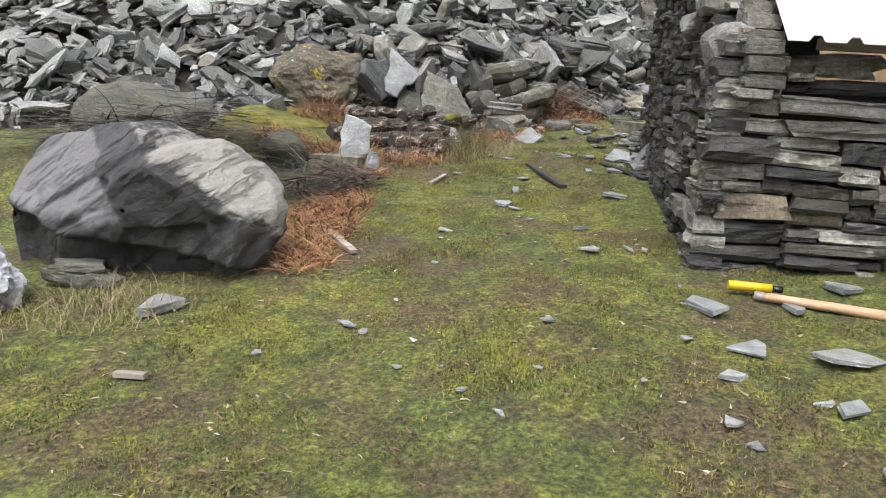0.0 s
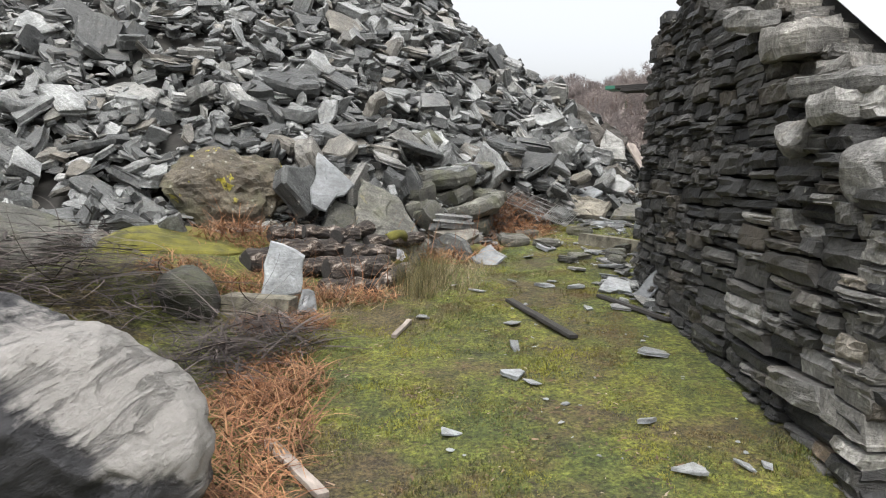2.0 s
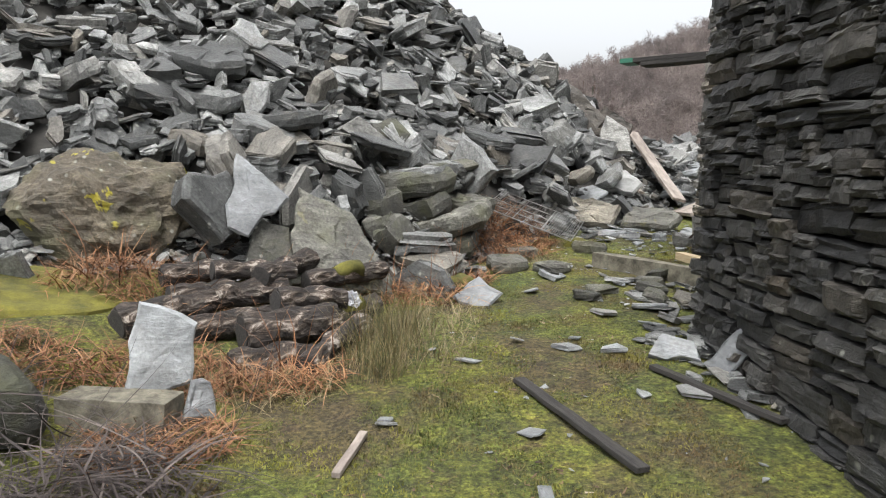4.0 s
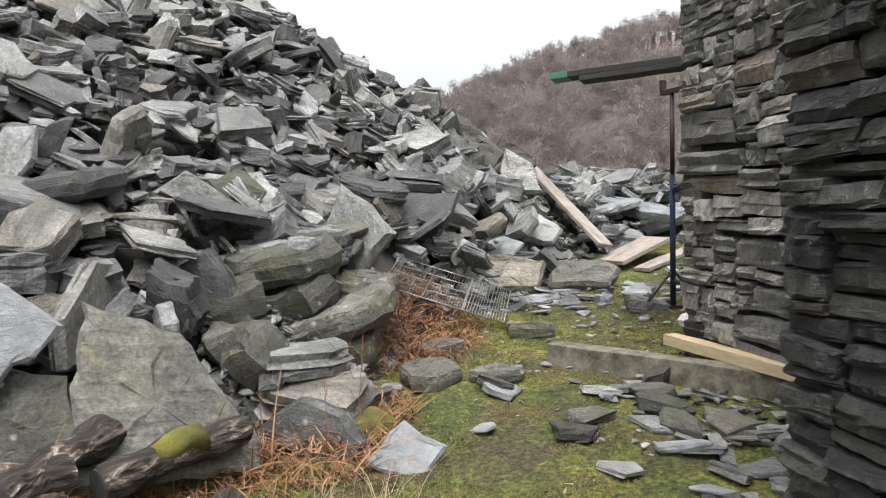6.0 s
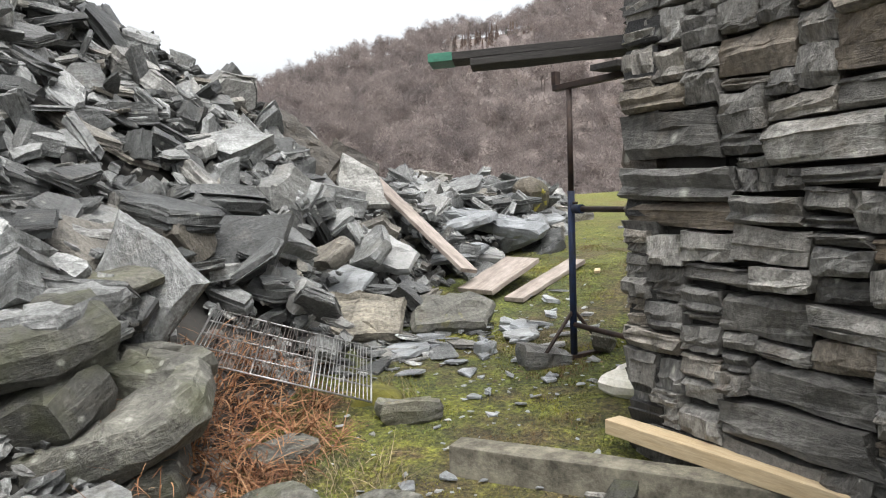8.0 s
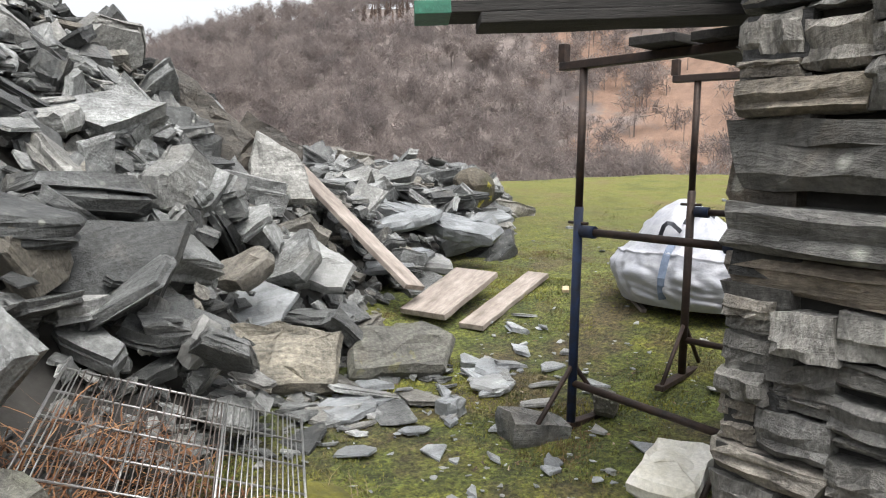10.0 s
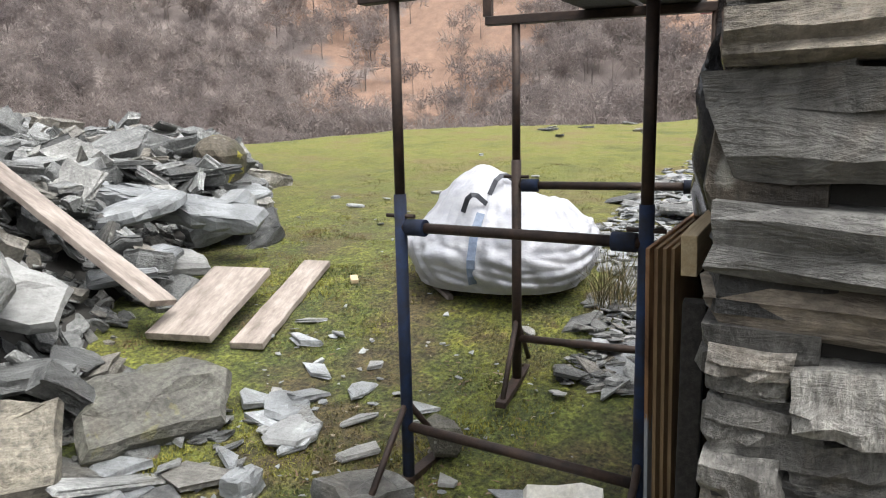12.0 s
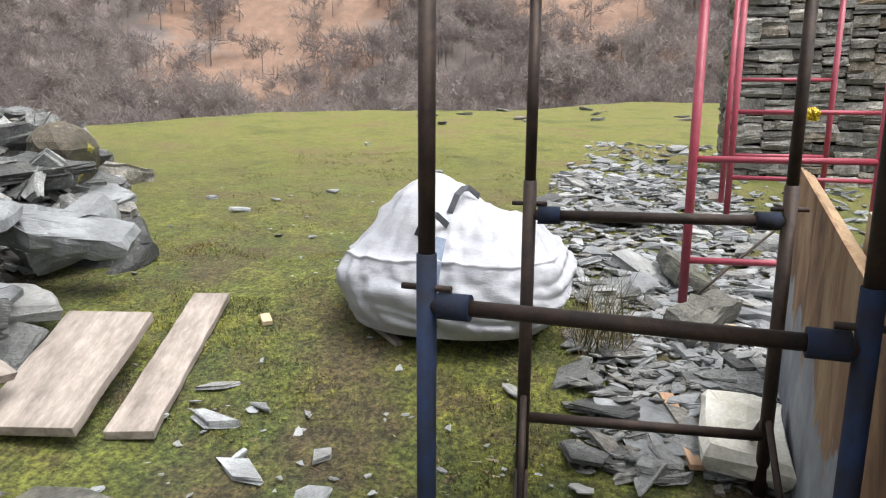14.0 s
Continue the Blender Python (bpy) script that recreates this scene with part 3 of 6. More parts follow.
def fill_scree():
    r = np.random.default_rng(11)
    heap, singles = Heap(), []
    for k in range(20000):
        x = r.uniform(-10.5, 9.5)
        up = r.uniform(0, 1) ** 1.1
        d = -0.2 + up * (10.5 if x < 2.2 else 5.0)
        y = along(FOOT, x) + d / 0.8
        if x > 6.8 and r.uniform() < 0.3:
            continue
        clear = any((x - cx) ** 2 + (y - cy) ** 2 < cr * cr for cx, cy, cr in CLEAR)
        near = math.hypot(x - 1.2, y - 9.5) < 4.6
        size = min(0.19 * math.exp(r.normal(0.32, 0.55)), 0.95)
        if d > 5:
            size = max(size, 0.2) * 1.15
        n = scree_normal(x, y)
        w = r.normal(0, 1, 3)
        n = n * 0.8 + Vector((0, 0, 0.45)) + Vector(w) * (0.38 if r.uniform() < 0.65 else 0.95)
        m3 = turn_matrix(n, r.uniform(0, 6.28))
        lift = r.uniform(-0.16, 0.16) + 0.10 * size
        if clear:
            size, lift = min(size, 0.24) * 0.8, r.uniform(-0.26, -0.13)
        place = np.array((x, y, scree_z(x, y) + lift))
        idx = int(r.integers(0, len(SPLITS)))
        if on_grate(x, y):
            size, place[2] = min(size, 0.16), scree_z(x, y) - 0.2
        if under_plank(x, y):
            size = min(size, 0.34)
            place[2] = min(place[2], 1.36 + 0.5 * (y - 13.06) - 0.10 - 0.3 * size)
        if near and not on_grate(x, y) and not clear and size > 0.24 and len(singles) < 290 and r.uniform() < 0.8 and d < 4:
            singles.append((idx, m3, place, size))
        else:
            heap.add(SPLITS[idx] if d < 4.5 and x > -4.5 else SLABS[idx], m3, place, size, r.uniform(0, 50, 3))
    for cx, cy, cr in CLEAR[:3] + CLEAR[7:13]:
        for k in range(170):
            x, y = cx + r.uniform(-cr, cr), cy + r.uniform(-cr, cr)
            if on_grate(x, y):
                continue
            heap.add(SLABS[int(r.integers(0, len(SLABS)))], turn_matrix(Vector((0.35 * r.normal(), 0.35 * r.normal() - 0.4, 1)), r.uniform(0, 6.28)), np.array((x, y, scree_z(x, y) - r.uniform(0.10, 0.2))), r.uniform(0.1, 0.26), r.uniform(0, 50, 3))
    heap.build("loose_slate", SCREE, scree, "")
    return singles


SCREE_SINGLES = fill_scree()

# ---- the roofless stone building ----
B0 = Vector((1.6, 4.5, 0))
NORTH = Vector((0.157, 0.988, 0)).normalized()
EAST = Vector((0.988, -0.157, 0)).normalized()


def wall_stone_data(r):
    """A split walling stone of unit size: wedge-shaped, its face ledged along the bed. The face looks along -y."""
    nx, nz_ = 6, 5
    top, low = r.uniform(0.0, 0.20, 2), r.uniform(0.0, 0.09, 2)
    if r.uniform() < 0.5:
        top *= 0.3
    slant = r.uniform(-0.07, 0.07, 2)
    rows = np.r_[0.0, np.sort(r.uniform(0.12, 0.88, nz_ - 2)), 1.0]
    ledge = r.uniform(-0.06, 0.04, nz_)
    vs = []
    for j in range(nz_):
        for i in range(nx):
            u, f = i / (nx - 1), rows[j]
            z0 = -0.5 + low[0] * (1 - u) + low[1] * u + 0.02 * r.normal()
            z1 = 0.5 - top[0] * (1 - u) - top[1] * u + 0.03 * r.normal()
            x = -0.5 + u + (slant[0] * (1 - u) + slant[1] * u) * (f - 0.5) * 2
            rim = (i in (0, nx - 1)) + (j in (0, nz_ - 1))
            y = -0.5 - ledge[j] + 0.03 * r.normal() + (0.06 * r.uniform() if rim else 0.0) + 0.035 * rim
            vs.append((x + 0.012 * r.normal(), y, z0 + (z1 - z0) * f))
    fs = [(j * nx + i, j * nx + i + 1, (j + 1) * nx + i + 1, (j + 1) * nx + i) for j in range(nz_ - 1) for i in range(nx - 1)]
    ring = [i for i in range(nx)] + [j * nx + nx - 1 for j in range(1, nz_)] + [(nz_ - 1) * nx + i for i in range(nx - 2, -1, -1)] + [j * nx for j in range(nz_ - 2, 0, -1)]
    b = len(vs)
    vs += [(vs[k][0] * 0.95, 0.5, vs[k][2] * 0.95) for k in ring]
    m = len(ring)
    fs += [(ring[(k + 1) % m], ring[k], b + k, b + (k + 1) % m) for k in range(m)]
    fs.append(tuple(range(b + m - 1, b - 1, -1)))
    return vs, fs


def wall_meshes(material, count, seed):
    r = np.random.default_rng(seed)
    out = []
    for k in range(count):
        v, f = wall_stone_data(r)
        out.append(mesh_from("stone", v, f, material, np.array(v) * (0.35, 0.2, 0.1)))
    return out


WALL_STONES = wall_meshes(WALL, 26, 3)
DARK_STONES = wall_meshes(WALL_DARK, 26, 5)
PALE_STONES = wall_meshes(WALL_PALE, 26, 6)


def lay_stones(a, b, base, top, seed, length=(0.16, 0.58), height=(0.045, 0.15), depth=0.22, out=0.045, limit=900):
    """Courses of irregular stones along the face from a to b: poses for the stones."""
    r = np.random.default_rng(seed)
    a, b = Vector(a).to_3d(), Vector(b).to_3d()
    run = (b - a)
    full = run.length
    run.normalize()
    inward = Vector((-run.y, run.x, 0))
    step = 0.03
    n = max(2, int(full / step))
    lev = np.array([base(a + run * (k + 0.5) * step) for k in range(n)])
    tops = np.array([top((k + 0.5) * step) for k in range(n)])
    poses = []
    while len(poses) < limit:
        open_cells = lev < tops - 0.02
        if not open_cells.any():
            break
        i = int(np.argmin(np.where(open_cells, lev, 1e9)))
        lo = hi = i
        while hi + 1 < n and open_cells[hi + 1] and lev[hi + 1] <= lev[i] + 0.02:
            hi += 1
        while lo > 0 and open_cells[lo - 1] and lev[lo - 1] <= lev[i] + 0.02:
            lo -= 1
        room = hi - lo + 1
        want = max(3, int(r.uniform(*length) * (1.0 if r.uniform() < 0.75 else 0.6) / step))
        if room - want < 4:
            want = room
        want = min(want, int(0.75 / step))
        start = lo if r.uniform() < 0.5 else hi - want + 1
        start = max(lo, start)
        w = want * step
        h = min(max(r.uniform(*height) * (0.7 + 0.9 * min(w, 0.5)), 0.03), 0.22)
        if w < 0.14:
            h = min(h, 0.09)
        z0 = lev[start:start + want].max()
        lev[start:start + want] = z0 + h
        c = a + run * (start * step + w / 2) + inward * (depth / 2 - r.uniform(-0.3, 1) * out)
        m = Matrix((run, inward, Vector((0, 0, 1)))).transposed().to_4x4()
        m = Matrix.Translation((c.x, c.y, z0 + h / 2)) @ m @ pose(0, 0, 0, r.normal(0, 1.5), r.normal(0, 1.6), r.normal(0, 1.0 + 0.25 / w)) @ Matrix.Diagonal((w * 1.01, depth * r.uniform(0.95, 1.1), h * 1.0, 1))
        poses.append((int(r.integers(0, 26)), m))
    return poses


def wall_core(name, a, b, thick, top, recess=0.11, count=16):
    """The hearting of a wall, behind its face stones, coloured dark like shade in the gaps."""
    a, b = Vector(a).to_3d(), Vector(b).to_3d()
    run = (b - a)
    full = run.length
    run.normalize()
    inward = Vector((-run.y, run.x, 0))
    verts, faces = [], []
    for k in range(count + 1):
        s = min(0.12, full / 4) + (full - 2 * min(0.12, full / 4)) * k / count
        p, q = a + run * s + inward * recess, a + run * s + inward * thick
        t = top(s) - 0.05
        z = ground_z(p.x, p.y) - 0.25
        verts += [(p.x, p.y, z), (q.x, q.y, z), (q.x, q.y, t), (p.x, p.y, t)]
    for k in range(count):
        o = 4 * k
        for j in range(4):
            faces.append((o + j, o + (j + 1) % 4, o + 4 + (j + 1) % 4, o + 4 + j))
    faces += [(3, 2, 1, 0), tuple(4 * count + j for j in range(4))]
    ob = part(name, mesh_from(name, verts, faces, SHADE_FILL), None, None)
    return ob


def gz(p):
    return ground_z(p.x, p.y) - 0.06


WALL_PLANS = []



def stone_wall(name, a, b, thick, top, seed, label, cap=True, limit=900, **kw):
    core = wall_core(name, a, b, thick, top)
    tagged(core, label, "wall", "", "structure")
    WALL_PLANS.append((core, lay_stones(a, b, gz, top, seed, **kw)))
    return core


def west_top(s):
    """Gable: low at the near corner, highest near the middle. s runs from the far end towards the near corner."""
    a = 4.05 - s
    return along([(0.0, 1.72), (0.5, 1.92), (1.2, 2.26), (1.8, 2.56), (2.85, 3.16), (3.2, 3.2), (4.1, 2.92)], a) + 0.04 * math.sin(a * 9)


W_S, W_N = B0, B0 + NORTH * 4.0
stone_wall("wall_west", W_N, W_S, 0.30, west_top, 21, "tall drystone slate gable wall, dark and lichened", length=(0.16, 0.58), height=(0.05, 0.15), out=0.045)
stone_wall("wall_south", W_S, W_S + EAST * 2.6, 0.55, lambda s: 1.62 - 0.02 * math.sin(s * 7), 22, "drystone slate front wall with large flat stones", length=(0.25, 0.75), height=(0.06, 0.16), out=0.09)
stone_gable = wall_core("wall_gable", B0 + NORTH * 2.75 + EAST * 0.22, B0 + NORTH * 0.16 + EAST * 0.22, 0.42, lambda s: 1.94 + 0.62 * (2.75 - s) - 0.05)
WALL_PLANS.append((stone_gable, lay_stones(B0 + NORTH * 2.75 + EAST * 0.16, B0 - NORTH * 0.1 + EAST * 0.16, lambda p: west_top(4.05 - (p - B0).dot(NORTH)) - 0.25, lambda s: 1.94 + 0.62 * (2.75 - s) - 0.13, 27, length=(0.18, 0.5), height=(0.05, 0.15), out=0.08)))
tagged(stone_gable, "dark rubble gable filling under the roof sheet", "wall", "", "structure")
STEP0, STEP1 = Vector((2.90, 8.42, 0)), Vector((3.15, 10.1, 0))
stone_wall("wall_return", W_N + EAST * 0.66, W_N, 0.5, lambda s: 3.0, 23, "short drystone end of the gable wall")
stone_wall("wall_north_west", STEP1, STEP0, 0.55, lambda s: 3.45, 24, "squared drystone slate wall end with pale lichen", length=(0.12, 0.60), height=(0.045, 0.20), out=0.035)
stone_wall("wall_north", STEP1 + Vector((0.27, -0.03, 0)), STEP1, 0.5, lambda s: 3.45, 25, "drystone slate corner beside the sheeted doorway", length=(0.2, 0.45), height=(0.07, 0.24), out=0.03)


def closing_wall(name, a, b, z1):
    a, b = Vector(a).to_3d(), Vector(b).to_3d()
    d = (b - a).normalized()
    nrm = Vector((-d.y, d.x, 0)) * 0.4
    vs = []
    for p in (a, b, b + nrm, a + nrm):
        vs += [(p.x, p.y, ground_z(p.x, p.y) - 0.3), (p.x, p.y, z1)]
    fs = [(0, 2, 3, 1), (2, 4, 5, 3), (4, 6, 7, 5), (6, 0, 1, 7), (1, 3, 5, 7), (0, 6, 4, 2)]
    return tagged(part(name, mesh_from(name, vs, fs, SHADE_FILL), None, None), "plain dark stone wall of the building", "wall", "", "structure")


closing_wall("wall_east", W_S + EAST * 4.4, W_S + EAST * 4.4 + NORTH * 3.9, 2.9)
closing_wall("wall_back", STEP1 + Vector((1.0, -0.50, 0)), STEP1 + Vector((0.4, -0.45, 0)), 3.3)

# ---- corrugated roof sheet over the front of the building ----


def roof_sheet():
    profile = []
    b = 0.0
    while b < 3.4:
        for w, h in ((0.0, 0.0), (0.11, 0.0), (0.135, 0.034), (0.175, 0.034), (0.20, 0.0)):
            profile.append((b + w, h))
        b += 0.2
    verts, faces = [], []
    rows = [(-0.22, 1.80), (0.5, 2.25), (1.3, 2.75), (2.45, 3.46)]
    for th in (0.0, -0.006):
        for a, z in rows:
            for s, h in profile:
                p = B0 + NORTH * a + EAST * (0.31 + s)
                verts.append((p.x, p.y, z + h + th))
    n, m = len(profile), len(rows)
    for layer in (0, 1):
        for j in range(m - 1):
            for i in range(n - 1):
                o = layer * n * m + j * n + i
                f = (o, o + 1, o + n + 1, o + n)
                faces.append(f if layer == 0 else f[::-1])
    for i in range(n - 1):
        faces.append((i, n * m + i, n * m + i + 1, i + 1))
    for j in range(m - 1):
        faces.append((j * n, (j + 1) * n, n * m + (j + 1) * n, n * m + j * n))
    me = mesh_from("roof_sheet", verts, faces, SHEET_METAL)
    return tagged(part("roof_sheet", me, None, None), "white box-profile metal roof sheet on the stone wall", "roof", "", "structure")


roof_sheet()
r_b = bm_box(3.0, 0.10, 0.07, (0, 0, 0), 0.004)
eave = part("eave_purlin", r_b, OLD_WOOD, None)
eave.matrix_world = Matrix.Translation(B0 + NORTH * 0.02 + EAST * 2.05 + Vector((0, 0, 1.80))) @ pose(0, 0, 0, 0, 0, math.degrees(math.atan2(EAST.y, EAST.x)))
tagged(eave, "weathered timber purlin under the roof sheet", "beam", "", "structure")

# ---- trestles with boards ----


def trestle(p, q, z_top, clamp_z, low_z, blue, label):
    """Builder's trestle: two legs in sleeves, a top bar, two cross bars with clamps and splayed feet."""
    p, q = Vector(p).to_3d(), Vector(q).to_3d()
    zp, zq = ground_z(p.x, p.y), ground_z(q.x, q.y)
    t = thing("trestle", Matrix.Translation((p.x, p.y, zp)), label, "trestle", "trestles under the boards")
    o = Vector((p.x, p.y, zp))
    d = (q - p).normalized()
    side = Vector((-d.y, d.x, 0))
    for c, z, first in ((p, zp, True), (q, zq, False)):
        f = Vector((c.x, c.y, z)) - o
        mid = clamp_z - zp + 0.12
        sleeve = part("sleeve", bm_tube(f + Vector((0, 0, 0.0)), f + Vector((0, 0, mid - f.z)) - Vector((0, 0, 0)), 0.0235, 14), BLUE_TUBE if blue else RUST_TUBE, t, "blue painted lower tube" if blue else "")
        part("leg", bm_tube(f + Vector((0, 0, mid - f.z - 0.05)), Vector((f.x, f.y, z_top - zp)), 0.0195, 14), RUST_TUBE, t)
        for sgn in (-1, 1):
            part("foot_brace", bm_tube(f + Vector((0, 0, 0.34)), f + side * 0.30 * sgn + Vector((0, 0, 0.015)), 0.013, 8), RUST_TUBE, t)
        part("foot_bar", bm_box(0.05, 0.66, 0.03, (0, 0, 0), 0.004), RUST_TUBE, t).matrix_local = Matrix.Translation(f + Vector((0, 0, 0.02))) @ pose(0, 0, 0, 0, 0, math.degrees(math.atan2(d.y, d.x)))
        cl = part("clamp", bm_tube(f + Vector((0, 0, clamp_z - z)) + d * (0.028 if first else -0.028), f + Vector((0, 0, clamp_z - z)) + d * (0.105 if first else -0.105), 0.031, 14), BLUE_TUBE, t, "blue tube clamp")
        part("clamp_pin", bm_tube(f + Vector((0, 0, clamp_z - z + 0.04)) - d * 0.06, f + Vector((0, 0, clamp_z - z + 0.04)) + d * 0.06, 0.008, 8), RUST_TUBE, cl)
    e = Vector((q.x, q.y, zp)) - o
    for z in (clamp_z, low_z):
        part("cross_bar", bm_tube(Vector((0, 0, z - zp)), e + Vector((0, 0, z - zp - (0.02 if z == low_z else 0.0))), 0.019, 12), RUST_TUBE, t)
    bar = bm_box((q - p).length + 0.28, 0.05, 0.04, (0, 0, 0), 0.004)
    part("top_bar", bar, RUST_TUBE, t).matrix_local = Matrix.Translation(e / 2 + Vector((0, 0, z_top - zp + 0.02))) @ pose(0, 0, 0, 0, 0, math.degrees(math.atan2(d.y, d.x)))
    up = part("stop", bm_box(0.04, 0.045, 0.09, (0, 0, 0), 0.003), RUST_TUBE, t)
    up.matrix_local = Matrix.Translation(-d * 0.13 + Vector((0, 0, z_top - zp + 0.085))) @ pose(0, 0, 0, 0, 0, math.degrees(math.atan2(d.y, d.x)))
    return t


trestle((4.02, 11.22), (3.92, 10.33), 2.79, 2.00, 1.22, True, "rusted blue-and-brown steel trestle holding up boards")
trestle((4.93, 11.07), (5.00, 10.22), 2.80, 2.07, 1.32, False, "rusty brown steel trestle with blue clamps")


def board(name, p, q, width, thick, material, label, category="board", roll=0.0, group="", ends=None, rough=0.004):
    """A sawn board from p to q; p and q are the middles of its underside ends."""
    p, q = Vector(p).to_3d(), Vector(q).to_3d()
    ln = (q - p).length
    d = (q - p).normalized()
    y = Vector((0, 0, 1)).cross(d).normalized()
    z = d.cross(y)
    m = Matrix((d, y, z)).transposed().to_4x4()
    t = new(name)
    t.matrix_world = Matrix.Translation(p) @ m @ pose(0, 0, 0, roll, 0, 0)
    t.empty_display_size = 0.1
    tagged(t, label, category, group)
    part("plank", bm_box(ln, width, thick, (ln / 2, 0, thick / 2), min(0.004, thick / 5), 10, rough, random.random() * 9), material, t)
    if ends is not None:
        part("painted_end", bm_box(0.13, width + 0.006, thick + 0.006, (0.06, 0, thick / 2), 0.003), ends, t, "green painted board end")
    return t


for y, x0, x1 in ((10.72, 3.80, 5.08), (10.46, 3.84, 5.12)):
    board("scaffold_board", (x0, y + 0.03, 2.833), (x1, y - 0.08, 2.845), 0.225, 0.038, DARK_WOOD, "dark wet scaffold board across the trestles", "board", 0, "boards on the trestles")
board("scaffold_board", (2.86, 11.18, 2.845), (4.20, 9.92, 2.935), 0.225, 0.04, DARK_WOOD, "dark wet scaffold board with a green end", "board", 0, "boards on the trestles", GREEN_PAINT)
board("scaffold_board", (2.98, 10.98, 2.805), (4.12, 9.90, 2.888), 0.225, 0.038, DARK_WOOD, "dark wet scaffold board laid to the wall", "board", 0, "boards on the trestles")

# ---- boards and timber on the ground ----
board("long_plank", (4.63, 13.06, 1.38), (4.78, 15.0, 2.36), 0.20, 0.04, OLD_WOOD, "long pale weathered plank leaning on the slate tip", "plank", 12)
board("split_plank", (4.30, 13.5, 1.45), (3.95, 14.9, 1.95), 0.10, 0.035, OLD_WOOD, "thin greyed split plank on the slate", "plank", 15)
board("wide_board", (4.60, 12.93, 1.20), (5.35, 13.07, 1.42), 0.40, 0.045, OLD_WOOD, "wide bleached board lying on slate", "board", 0, "", None, 0.006)
board("narrow_board", (4.77, 12.60, ground_z(4.77, 12.6) + 0.02), (5.93, 12.88, ground_z(5.93, 12.88) + 0.03), 0.19, 0.04, OLD_WOOD, "narrow bleached board lying on the turf", "board", 0, "", None, 0.006)
board("concrete_beam", (2.42, 10.52, 0.84), (3.25, 8.86, 0.84), 0.14, 0.15, CONCRETE, "lichened concrete lintel lying across the path edge", "lintel", 0, "", None, 0.008)
board("timber_length", (3.06, 10.12, 0.985), (2.98, 9.0, 0.992), 0.10, 0.07, NEW_WOOD, "fresh sawn softwood timber on the concrete lintel", "timber")

# ---- bulk bag ----


